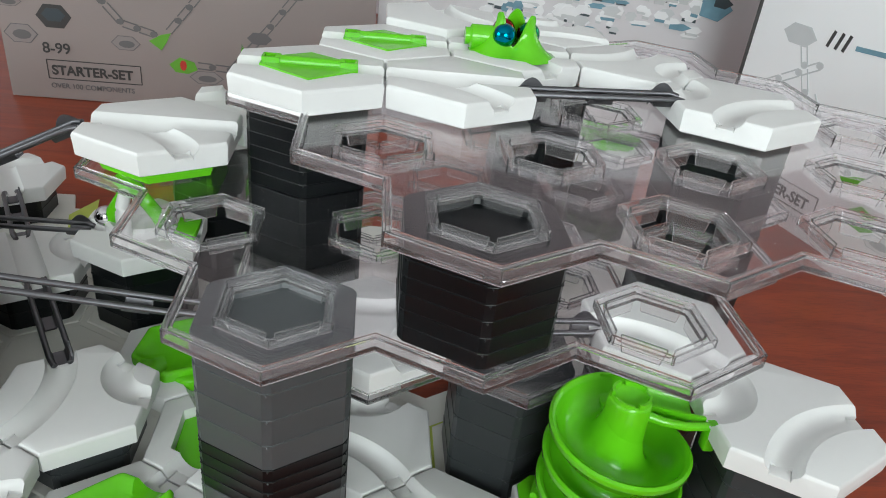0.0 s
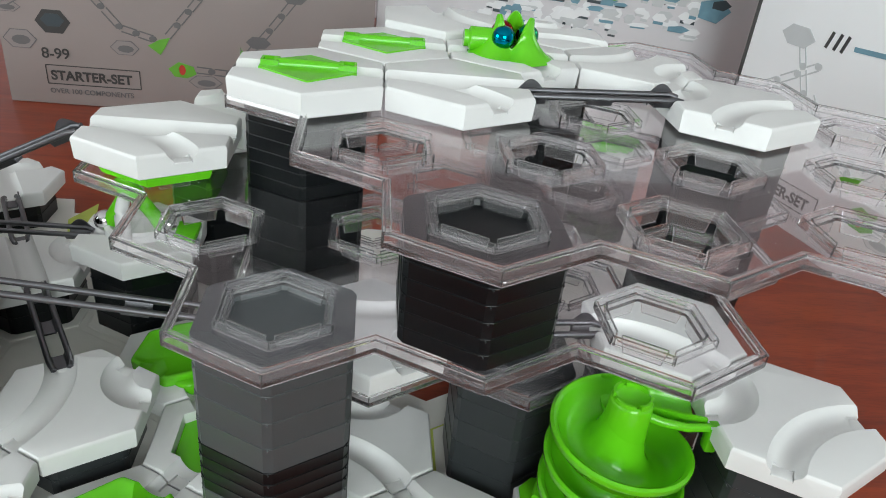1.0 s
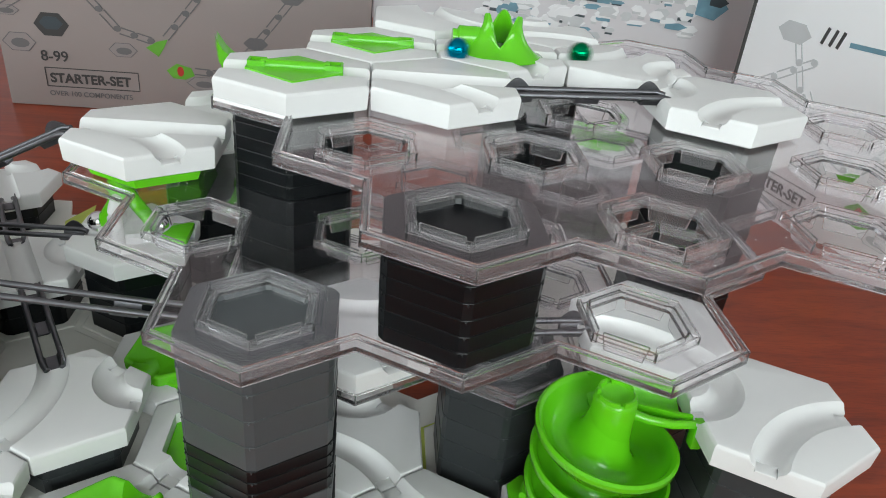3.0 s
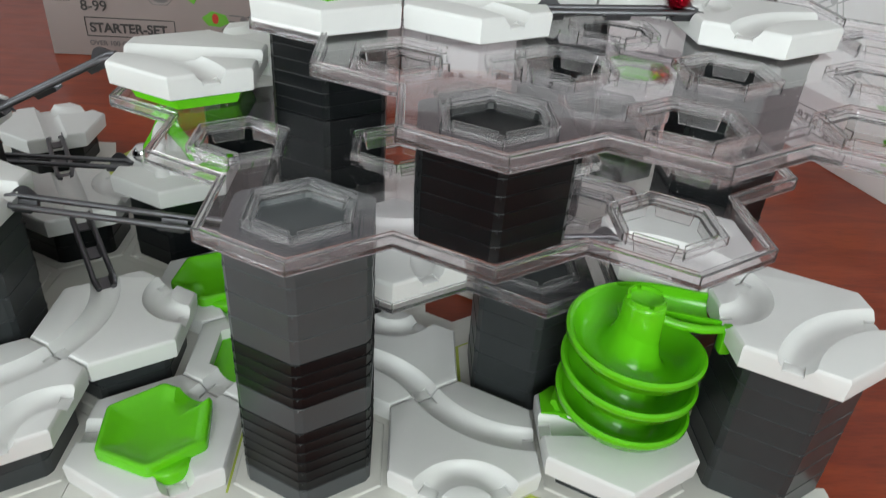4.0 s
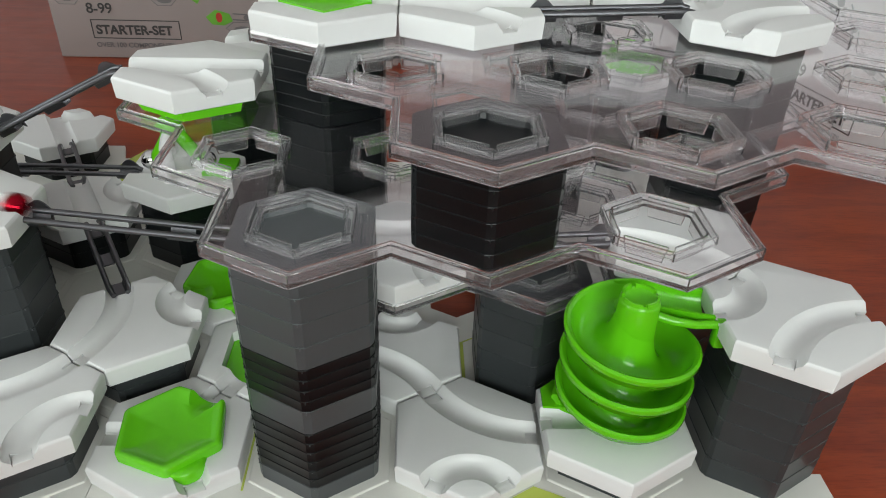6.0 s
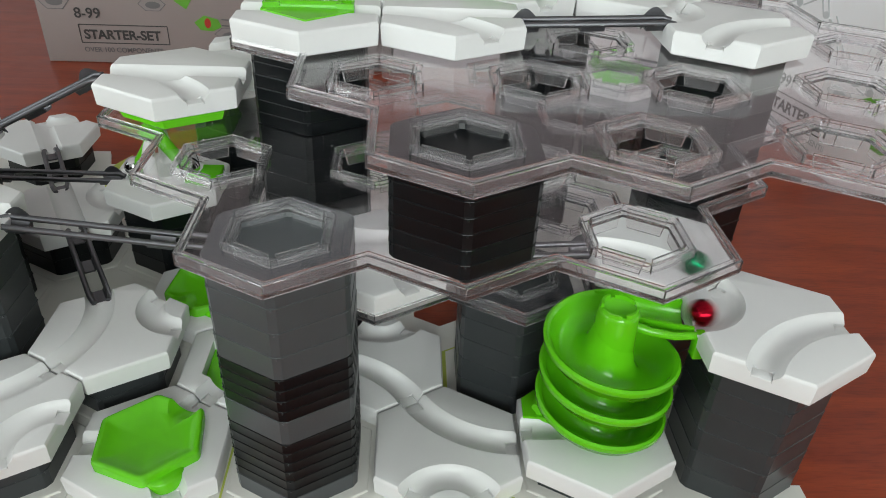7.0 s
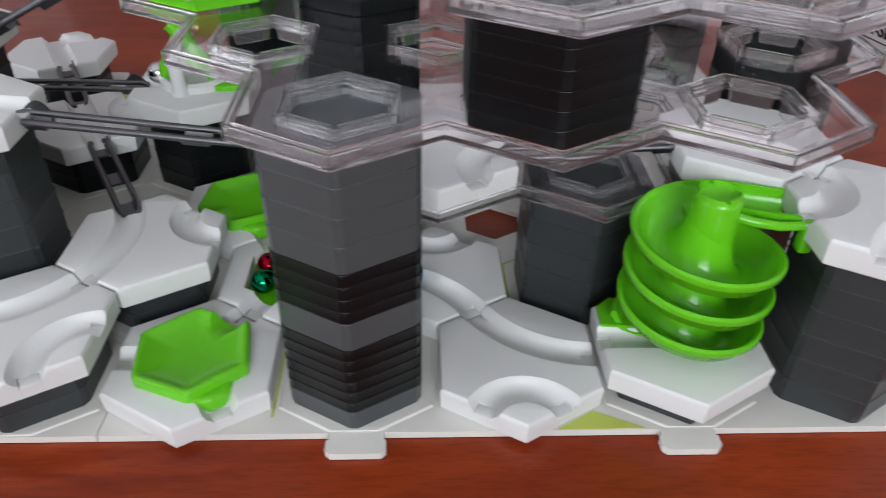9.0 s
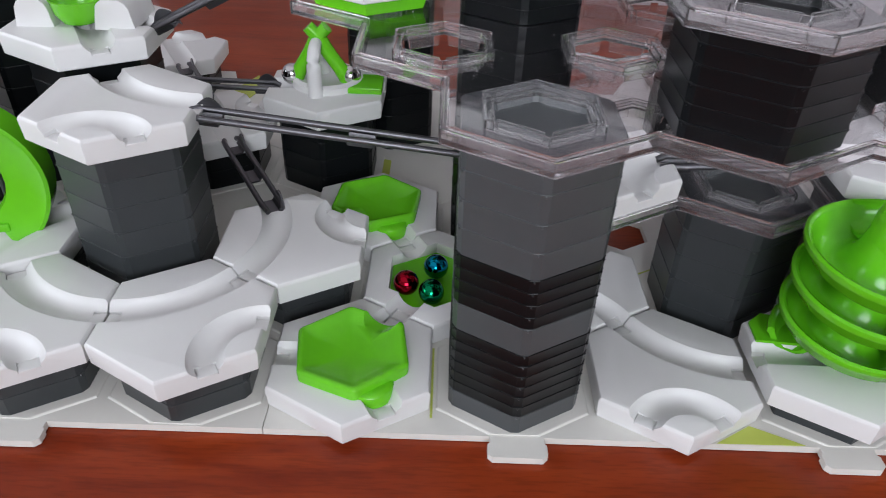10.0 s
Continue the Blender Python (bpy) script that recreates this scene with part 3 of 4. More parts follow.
tower(3, 4, 0, [(10, 0.0128, BLACK)], GREY_STACK)

# launcher: a green three-eared crown that holds the balls
t = track_tile(2.5, 3, UZ, [("half", 0), ("half", 180), ("half", 300)], label="white start tile with a green eared launcher")
bm = bmesh.new()
N, rows = 72, 9
grid = []
for side in (0, 1):
    for i in range(rows):
        ring = []
        f = i / (rows - 1)
        for k in range(N):
            a = 2 * math.pi * k / N
            lobe = 0.5 + 0.5 * math.cos(3 * (a - radians(-40)))
            top = 0.0055 + 0.0165 * lobe ** 0.8
            rad = 0.0108 + 0.0135 * (1 - f) ** 2.2 - side * 0.0017
            z = TILE - 0.001 + top * f
            ring.append(bm.verts.new((rad * math.cos(a), rad * math.sin(a), z)))
        grid.append(ring)
for s0 in (0, rows):
    for i in range(rows - 1):
        for k in range(N):
            q = (grid[s0 + i][k], grid[s0 + i][(k + 1) % N], grid[s0 + i + 1][(k + 1) % N], grid[s0 + i + 1][k])
            bm.faces.new(q)
for i, j in ((0, rows), (rows - 1, 2 * rows - 1)):
    for k in range(N):
        bm.faces.new((grid[i][k], grid[i][(k + 1) % N], grid[j][(k + 1) % N], grid[j][k]))
part("launcher_crown", bm, GREEN, t, "glossy green eared crown", smooth=60)
bm = bmesh.new()
tube(bm, [(-0.012, 0.001, TILE + 0.006), (-0.0235, 0.001, TILE + 0.006), (-0.0245, 0.001, TILE + 0.006), (-0.027, 0.001, TILE + 0.006)], [0.0065, 0.0065, 0.0046, 0.0046], sides=20)
part("trigger_knob", bm, GREEN, t, smooth=40)
bm = bmesh.new()
loft(bm, [(0.0095, TILE - 0.001), (0.0092, TILE - 0.0002), (0.003, TILE + 0.001)], sides=24)
part("launcher_floor", bm, GREEN, t, smooth=50)

# spiral funnel tower
SX = 3 * P
spiral = new("spiral_tower")
spiral.location = at(3, 0, 0.0)
tagged(spiral, "glossy green plastic spiral chute on a white tile", "spiral chute")
part_mesh("tile_body", tile_mesh([("half", 180)]), spiral, pose(0, 0, 0.0105))
bm = bmesh.new()
loft(bm, [(PILLAR, 0), (PILLAR, 0.0104)])
part("foot_tile", bm, DARK, spiral, "dark grey height tile", smooth=0)


def lip(a):
    """Height of the chute's lip at a degrees of turn."""
    return 0.074 - (a - 270) / 360 * 0.0165


def sweep(bm, stations, closed=True):
    loops = [[bm.verts.new(p) for p in st] for st in stations]
    n = len(loops[0])
    for a, b in zip(loops, loops[1:]):
        for k in range(n):
            bm.faces.new((a[k], a[(k + 1) % n], b[(k + 1) % n], b[k]))
    bm.faces.new(loops[0][::-1]), bm.faces.new(loops[-1])


section = [(0.0086, 0.0090), (0.0097, 0.0030), (0.0108, -0.0020), (0.0126, -0.0062), (0.0148, -0.0090), (0.0176, -0.0104), (0.0214, -0.0096), (0.0250, -0.0060), (0.0273, -0.0014), (0.0280, 0.0004), (0.0294, 0.0010), (0.0306, 0.0002), (0.0306, -0.0020), (0.0290, -0.0034), (0.0266, -0.0078), (0.0222, -0.0112), (0.0176, -0.0120), (0.0130, -0.0104), (0.0098, -0.0070), (0.0080, -0.0020)]
bm = bmesh.new()
st = []
for i in range(161):
    a = 85 + (1245 - 85) * i / 160
    ca, sa = math.cos(radians(a)), math.sin(radians(a))
    st.append([(r * ca, r * sa, lip(a) + z) for r, z in section])
sweep(bm, st)
part("chute", bm, GREEN, spiral, smooth=50)
bm = bmesh.new()
loft(bm, [(0.0100, 0.022), (0.0098, 0.06), (0.0096, 0.075), (0.0092, 0.083), (0.0089, 0.0925), (0.0085, 0.0942), (0.0074, 0.0950), (0.0062, 0.0946), (0.0050, 0.0930), (0.001, 0.0925)], sides=36)
part("column", bm, GREEN, spiral, smooth=50)
bm = bmesh.new()
for a0, a1, h in ((20, 95, 0.0964), (112, 178, 0.0969), (196, 262, 0.0961), (276, 350, 0.0966)):
    loops = []
    for i in range(7):
        a = radians(a0 + (a1 - a0) * i / 6)
        loops.append([bm.verts.new((r * math.cos(a), r * math.sin(a), z)) for r, z in ((0.0084, 0.0936), (0.0080, h), (0.0070, h), (0.0064, 0.0940))])
    for p, q in zip(loops, loops[1:]):
        for k in range(4):
            bm.faces.new((p[k], p[(k + 1) % 4], q[(k + 1) % 4], q[k]))
    bm.faces.new(loops[0][::-1]), bm.faces.new(loops[-1])
part("ring", bm, GREEN, spiral, smooth=30)
trough = [(0.0098 * math.cos(q), 0.0098 * math.sin(q)) for q in np.linspace(math.pi, 2 * math.pi, 15)] + [(0.0083 * math.cos(q), 0.0083 * math.sin(q)) for q in np.linspace(2 * math.pi, math.pi, 15)]
trough = [(y, z + (0.0012 if y > 0.0075 and z > -0.001 else 0.0)) for y, z in trough]
bm = bmesh.new()
sweep(bm, [[(x, y + q, lip(85) + z + dz) for q, z in trough] for x, y, dz in ((-0.003, 0.0195, -0.0005), (0.006, 0.0190, 0.0002), (0.014, 0.0172, 0.0008), (0.022, 0.0142, 0.0012), (0.029, 0.0116, 0.0014), (0.0352, 0.0100, 0.0014))])
part("entry_trough", bm, GREEN, spiral, smooth=30)
bm = bmesh.new()
block(bm, 0.0352, 0.0405, -0.0045, 0.0015, 0.0695, 0.0830, 0.0012)
tube(bm, [(0.007, 0.003, 0.0835), (0.016, -0.0005, 0.0822), (0.026, -0.002, 0.0812), (0.037, -0.0015, 0.0812)], [0.0022, 0.0020, 0.0019, 0.0019], sides=12)
part("hook", bm, GREEN, spiral, smooth=30)
bm = bmesh.new()
prism(bm, [(-0.0335, 0.006), (-0.012, 0.004), (-0.008, 0.021), (-0.026, 0.024), (-0.033, 0.018)], 0.0225, 0.0238)
part("outlet", bm, GREEN, spiral, smooth=0)

# ---- dust on the clear levels ----
def dust(cells, z, count, seed):
    rng = random.Random(seed)
    bm = bmesh.new()
    done = 0
    while done < count:
        u, j = rng.choice(cells)
        a, d = rng.random() * 2 * math.pi, 0.025 + 0.009 * rng.random()
        c = at(u, j, z) + Vector((d * math.cos(a), d * math.sin(a), 0))
        r = rng.choice((0.00006, 0.00008, 0.00011, 0.00017))
        tube(bm, [c, c + Vector((r * rng.uniform(0.5, 3), r, r * 0.3))], r, sides=5)
        done += 1
    tagged(part("dust", bm, WHITE, smooth=0), "fine white dust specks lying on a clear level", "dust", kind="stuff")


dust(hex_cells(2, 2, 2), 0.1299, 260, 3)
dust(hex_cells(3, 2, 2), 0.1709, 260, 5)

# ---- rails ----
def rail(p0, p1, label="grey metal-look track rail spanning between two tiles"):
    p0, p1 = Vector(p0), Vector(p1)
    d = p1 - p0
    length = d.length
    root = new("track_rail")
    side = d.cross(Vector((0, 0, 1))).normalized()
    up = side.cross(d.normalized())
    m = Matrix((d.normalized(), side, up)).transposed().to_4x4()
    root.matrix_basis = Matrix.Translation(p0) @ m
    tagged(root, label, "track rail", "track rails of the marble run")
    for y in (-0.0049, 0.0049):
        bm = bmesh.new()
        n = 8
        pts = [(0, y * 0.75, -0.001), (0.004, y * 0.95, 0.0002)] + [(0.007 + (length - 0.014) * k / n, y, 0.0) for k in range(n + 1)] + [(length - 0.004, y * 0.95, 0.0002), (length, y * 0.75, -0.001)]
        tube(bm, pts, 0.00155, sides=12)
        part("rail_rod", bm, STEEL, root, smooth=50)
    sec = [(-0.0045, -0.0002), (-0.0026, -0.0032), (0.0026, -0.0032), (0.0045, -0.0002), (0.0048, -0.001), (0.003, -0.0042), (-0.003, -0.0042), (-0.0048, -0.001)]
    for x0, x1 in ((0.002, 0.014), (length - 0.014, length - 0.002), (length * 0.5 - 0.006, length * 0.5 + 0.006)):
        bm = bmesh.new()
        sweep(bm, [[(x, y, z) for y, z in sec] for x in (x0, x1)])
        part("channel", bm, STEEL, root, smooth=30)
    for x in (0.008, length - 0.008):
        bm = bmesh.new()
        sweep(bm, [[(x + q * 0.0065, y, 0.0002 + 0.0052 * math.cos(q * math.pi / 2) - dz) for y, dz in ((-0.0056, 0), (-0.0047, 0), (-0.0047, 0.006), (-0.0056, 0.006))] for q in np.linspace(-1, 1, 11)])
        part("end_wing", bm, STEEL, root, smooth=40)
    return root


def between(u0, j0, z0, u1, j1, z1, in0=0.029, in1=0.029):
    a, b = at(u0, j0, 0), at(u1, j1, 0)
    d = (b - a).normalized()
    p, q = a + d * in0, b - d * in1
    return rail((p.x, p.y, z0), (q.x, q.y, z1))


between(-1.5, 1, 0.0965, 1.5, 1, 0.0792)
between(-2, 2, 0.1105, 0, 2, 0.1470, 0.029, 0.0385)
between(-3.5, 3, 0.058, -0.5, 3, 0.0565)
between(-1.5, 3, 0.0335, -0.5, 1, 0.0305)
between(-2.42, 5, 0.0295, -1.5, 3, 0.0325)
between(2, 2, UZ + 0.0075, 4, 2, UZ + 0.0110)
between(1.5, 1, 0.0802, 3.5, 1, 0.0848)

# ---- pendulum tile ----
t = track_tile(-0.5, 3, 0.047, [("half", 180), ("half", 0)], label="white tile with a green pendulum hung from white arches")
bm = bmesh.new()
for y, sgn in ((-0.017, 1), (0.014, -1)):
    bend = [(-0.004, y + 0.012 * (1 - math.cos(q)) * sgn, 0.0285 + 0.0105 * math.sin(q)) for q in np.linspace(0, math.pi / 2, 9)]
    tube(bm, [(-0.004, y, 0.004), (-0.004, y, 0.016)] + bend, [0.0048, 0.0044] + [0.0042 - 0.0001 * k for k in range(9)], sides=16)
part("arch", bm, WHITE, t, "white pendulum arch", smooth=50)
bm = bmesh.new()
tube(bm, [(-0.0035, 0.0, 0.0405), (-0.0085, 0, 0.032), (-0.0145, 0, 0.0225), (-0.0190, 0, 0.0140)], [0.0050, 0.0042, 0.0042, 0.0050], sides=14)
tube(bm, [(-0.0035, 0.0, 0.0405), (0.0020, 0, 0.032), (0.0085, 0, 0.0225), (0.0140, 0, 0.0140)], [0.0050, 0.0042, 0.0042, 0.0052], sides=14)
tube(bm, [(-0.0090, 0, 0.0470), (-0.0035, 0, 0.0410), (0.0020, 0, 0.0470)], [0.0038, 0.0054, 0.0038], sides=14)
part("pendulum", bm, GREEN, t, "green double-armed pendulum", smooth=50)
bm = bmesh.new()
block(bm, 0.012, 0.034, -0.012, 0.010, TILE - 0.001, TILE + 0.0035, 0.0008)
part("stop_block", bm, GREEN, t, "green stop block", smooth=30)
bm = bmesh.new()
loft(bm, [(0.0215, TILE - 0.001), (0.0215, TILE + 0.004), (0.019, TILE + 0.0055), (0.015, TILE + 0.003), (0.002, TILE + 0.002)], 0.0, 0.004, sides=24)
part("dish", bm, WHITE, t, "white round dish", smooth=40)

# ---- cup tile at the high turn ----
t = track_tile(-2, 2, 0.103, [("half", 0), ("half", 300)], label="white tile with a green cup between two white humps")
for x, y, w in ((-0.019, -0.006, 0.009), (0.018, -0.004, 0.0095)):
    bm = bmesh.new()
    sweep(bm, [[(x - w + 2 * w * q, yy, TILE - 0.001 + (0.0005 + 0.0135 * math.sqrt(max(0.0, 1 - (2 * q - 1) ** 4))) * f) for yy, f in ((y - 0.008, 0), (y - 0.0074, 1), (y + 0.02, 1), (y + 0.021, 0))] for q in np.linspace(0, 1, 13)])
    part("hump", bm, WHITE, t, smooth=40)
bm = bmesh.new()
loft(bm, [(0.003, TILE - 0.0005), (0.0085, TILE + 0.0015), (0.0112, TILE + 0.006), (0.0122, TILE + 0.0115), (0.0126, TILE + 0.0122), (0.0118, TILE + 0.0124), (0.0102, TILE + 0.0065), (0.0078, TILE + 0.0026), (0.001, TILE + 0.0012)], 0.0, -0.006, sides=32)
part("cup", bm, GREEN, t, "glossy green cup", smooth=60)

# ---- green loop ----
loop = new("loop_piece")
loop.matrix_basis = pose(-0.1905, 0.0600, 0.0325, 0, 0, 15)
tagged(loop, "glossy green plastic loop standing on a white tile", "loop")
bm = bmesh.new()
sweep_pts = []
for i in range(49):
    a = radians(-60 + 300 * i / 48)
    ca, sa = math.cos(a), math.sin(a)
    sweep_pts.append([(r * ca, y + 0.006 * (i / 48 - 0.5), 0.0252 + r * sa) for r, y in ((0.0395, -0.0100), (0.0412, -0.0094), (0.0412, 0.007), (0.038, 0.009), (0.026, 0.006), (0.0205, 0.0), (0.0215, -0.0036), (0.0300, -0.0060), (0.0372, -0.0084))])
sweep(bm, sweep_pts)
part("loop_band", bm, GREEN, loop, smooth=45)
bm = bmesh.new()
block(bm, -0.016, 0.018, -0.010, 0.010, -0.0005, 0.004, 0.001)
part("foot", bm, GREEN, loop, smooth=30)
tube_bm = bmesh.new()
tube(tube_bm, [(-0.187, 0.085, 0.0), (-0.187, 0.085, 0.12)], 0.0014, sides=12)
tagged(part("support_rod", tube_bm, STEEL, smooth=50), "thin grey rod standing beside the green loop", "rod")

# ---- lever ----
lever = new("lever")
tagged(lever, "glossy green tilting lever with a curved paddle end", "lever")
bm = bmesh.new()
sweep(bm, [[(x, w * sy, z + h * sz) for sy, sz in ((-1, -1), (1, -1), (1, 1), (-1, 1))] for x, z, w, h in ((0.031, 0.0, 0.0042, 0.0032), (0.005, 0.0, 0.0045, 0.0034), (-0.008, 0.0, 0.0052, 0.0038), (-0.014, 0.001, 0.0064, 0.0046), (-0.0185, 0.004, 0.0070, 0.0056), (-0.0212, 0.0090, 0.0066, 0.0050), (-0.0222, 0.0135, 0.0050, 0.0030))])
part("arm", bm, GREEN, lever, smooth=40)
bm = bmesh.new()
tube(bm, [(-0.003, 0, -0.002), (-0.003, 0, -0.012)], 0.0026, sides=14)
part("pivot", bm, GREEN, lever, smooth=40)


def ball(name, mat, label):
    bm = bmesh.new()
    bmesh.ops.create_uvsphere(bm, u_segments=40, v_segments=24, radius=0.00635)
    ob = part(name, bm, mat, smooth=80)
    return tagged(ob, label, "ball", "balls of the marble run")


blue = ball("ball", BLUE_BALL, "shiny metallic blue steel ball")
green = ball("ball", GREEN_BALL, "shiny metallic green steel ball")
red = ball("ball", RED_BALL, "shiny metallic red steel ball")
silver = ball("ball", CHROME, "plain polished silver steel ball")
for x in (-0.0555, -0.0205):
    b = ball("ball", CHROME, "silver steel ball clipped in the pendulum")
    b.location = (x, 3 * H + 0.001, 0.0645)

# ---- boxes ----
def words(parent, text, size, x, z, mat, y=-0.0006, label="", weight=0.012):
    cu = bpy.data.curves.new("lettering", "FONT")
    cu.body, cu.size, cu.extrude, cu.offset = text, size, 0.0001, size * weight
    cu.materials.append(mat)
    ob = new("lettering", cu)
    ob.parent = parent
    ob.matrix_basis = pose(x, y, z, 90, 0, 0)
    if label:
        ob["label"] = label
    return ob


def flat(name, parent, pts, mat, y=-0.0005, label=""):
    """A printed shape on a box's front, from points (x, z)."""
    bm = bmesh.new()
    lo = [bm.verts.new((px, 0.0002, pz)) for px, pz in pts]
    hi = [bm.verts.new((px, y, pz)) for px, pz in pts]
    n = len(pts)
    bm.faces.new(hi), bm.faces.new(lo[::-1])
    for k in range(n):
        bm.faces.new((lo[k], lo[(k + 1) % n], hi[(k + 1) % n], hi[k]))
    return part(name, bm, mat, parent, label, smooth=0)


def strip(x0, z0, x1, z1, w):
    d = Vector((x1 - x0, z1 - z0)).normalized() * (w / 2)
    return [(x0 - d.y, z0 + d.x), (x0 + d.y, z0 - d.x), (x1 + d.y, z1 - d.x), (x1 - d.y, z1 + d.x)]


def oval(cx, cz, a, b, n=20):
    return [(cx + a * math.cos(2 * math.pi * k / n), cz + b * math.sin(2 * math.pi * k / n)) for k in range(n)]


def chain(parent, pts, ink, step=0.021, w=0.0065):
    """Printed chain of rails: thin ladder links along a line."""
    for (x0, z0), (x1, z1) in zip(pts, pts[1:]):
        d = Vector((x1 - x0, z1 - z0))
        n = max(1, round(d.length / step))
        o = Vector((-d.y, d.x)).normalized() * w / 2
        for k in range(n):
            a, b = Vector((x0, z0)) + d * ((k + 0.08) / n), Vector((x0, z0)) + d * ((k + 0.92) / n)
            for sgn in (-1, 1):
                p, q = a + o * sgn, b + o * sgn
                flat("printed_rail", parent, strip(p.x, p.y, q.x, q.y, 0.0013), ink, -0.00045)
            flat("printed_joint", parent, oval(b.x, b.y, 0.0040, 0.0032, 8), ink, -0.00065)


def carton(m, w, h, depth, mat, label):
    root = new("toy_box")
    root.matrix_basis = m
    tagged(root, label, "box", "toy boxes behind the marble run")
    bm = bmesh.new()
    block(bm, 0, w, 0, depth, 0, h, 0.0012)
    part("carton", bm, mat, root, smooth=30)
    return root


def starter_print(box, ink, pale):
    words(box, "8-99", 0.0155, 0.039, 0.050, INK)
    words(box, "STARTER-SET", 0.0140, 0.0452, 0.0272, INK, weight=0.032)
    for q in (strip(0.041, 0.0225, 0.1365, 0.0225, 0.0009), strip(0.041, 0.0425, 0.1365, 0.0425, 0.0009), strip(0.041, 0.0225, 0.041, 0.0425, 0.0009), strip(0.1365, 0.0225, 0.1365, 0.0425, 0.0009)):
        flat("printed_frame", box, q, INK)
    words(box, "OVER 100 COMPONENTS", 0.0076, 0.042, 0.0125, ink)
    hexa = [(0.055 + 0.0175 * math.cos(radians(60 * k)), 0.088 + 0.0135 * math.sin(radians(60 * k))) for k in range(6)]
    flat("printed_hexagon", box, hexa, INK, -0.0004)
    flat("printed_hexagon_well", box, [(0.055 + (px - 0.055) * 0.68, 0.0895 + (pz - 0.088) * 0.55) for px, pz in hexa], TEAL_DARK, -0.0007)
    flat("printed_tile", box, [(0.148, 0.071), (0.160, 0.078), (0.171, 0.081), (0.166, 0.071), (0.160, 0.062)], PRINT_GREEN, -0.0006)
    flat("printed_tile", box, [(0.167, 0.048), (0.173, 0.040), (0.186, 0.039), (0.196, 0.044), (0.193, 0.052), (0.178, 0.056)], PRINT_GREEN, -0.0006)
    flat("printed_ball", box, oval(0.1815, 0.0478, 0.0035, 0.0055, 14), RED_INK, -0.0008)
    for cx, cz, a, b in ((0.124, 0.0665, 0.015, 0.0085), (0.020, 0.068, 0.017, 0.011), (0.012, 0.10, 0.014, 0.006), (0.205, 0.036, 0.018, 0.008)):
        for q, (f, m) in enumerate(((1.0, ink), (0.93, pale))):
            flat("printed_tile", box, oval(cx, cz, a * f, b * f, 6), m, -0.0003 - 0.0001 * q)
        flat("printed_groove", box, oval(cx + 0.001, cz - 0.001, a * 0.55, b * 0.45, 10), ink, -0.0005)
    chain(box, [(0.09, 0.125), (0.122, 0.087), (0.155, 0.078)], ink)
    chain(box, [(0.168, 0.081), (0.205, 0.125)], ink)
    chain(box, [(0.195, 0.049), (0.232, 0.047), (0.275, 0.098), (0.30, 0.13)], ink)
    chain(box, [(0.30, 0.13), (0.345, 0.155), (0.372, 0.15)], ink)
    chain(box, [(0.005, 0.10), (0.03, 0.115), (0.09, 0.15)], ink)
    for cx, cz in ((0.262, 0.083), (0.300, 0.132), (0.33, 0.147)):
        flat("printed_tile", box, oval(cx, cz, 0.013, 0.007, 6), ink, -0.0006)


TEAL_DARK = material("printed_slate_ink", (0.045, 0.06, 0.07), 0.5)
PRINT_GREEN = material("printed_green_ink", (0.12, 0.36, 0.03), 0.5, spread=0.15)
RED_INK = material("printed_red_ink", (0.45, 0.03, 0.02), 0.5)
LIGHT_INK = material("printed_silver_ink", (0.52, 0.53, 0.54), 0.5)
LIGHT_INK2 = material("printed_white_ink", (0.74, 0.74, 0.75), 0.5)
# white ink darkened to sit on the left box's shaded card
SHADED_INK2 = material("printed_light_ink_shaded", (0.26, 0.225, 0.22), 0.5)
# same starter box as the angled white one, coloured as if in shade
box = carton(pose(-0.284, 0.571, -0.004), 0.383, 0.29, 0.075, BOX_SHADED, "printed toy box standing on the table, its print darkened for shade")
starter_print(box, PALE_INK, SHADED_INK2)
box = carton(pose(0.1010, 0.577, -0.004), 0.4345, 0.40, 0.075, BOXPALE, "pale printed toy box with teal track pictures")
rng = random.Random(7)
for n in range(120):
    # a far printed track: layered pale blocks with slate and teal sides
    cx = 0.11 + 0.24 * rng.random()
    cz = 0.112 + 0.055 * rng.random() + 0.08 * abs(cx - 0.2)
    a, b = 0.004 + 0.009 * rng.random(), 0.0022 + 0.0036 * rng.random()
    m = (LIGHT_INK2, LIGHT_INK2, LIGHT_INK2, TEAL_INK, LIGHT_INK)[n % 5]
    y = -0.0003 - 0.00001 * n
    flat("printed_tile", box, oval(cx, cz, a, b, 6), m, y)
    flat("printed_side", box, strip(cx - a * 0.7, cz - b * 0.9, cx + a * 0.6, cz - b * 1.1, b * 0.6), (TEAL_INK, LIGHT_INK, TEAL_DARK, LIGHT_INK)[n % 4], y - 0.000005)
for n, (cx, cz, a, b, m) in enumerate(((0.365, 0.157, 0.020, 0.014, TEAL_INK), (0.372, 0.163, 0.012, 0.006, TEAL_DARK), (0.33, 0.134, 0.014, 0.004, TEAL_INK))):
    flat("printed_tile", box, oval(cx, cz, a, b, 5), m, -0.0014 - 0.00004 * n)
flat("printed_tile", box, [(0.236, 0.164), (0.252, 0.158), (0.270, 0.163), (0.258, 0.172), (0.243, 0.172)], PRINT_GREEN, -0.0018)
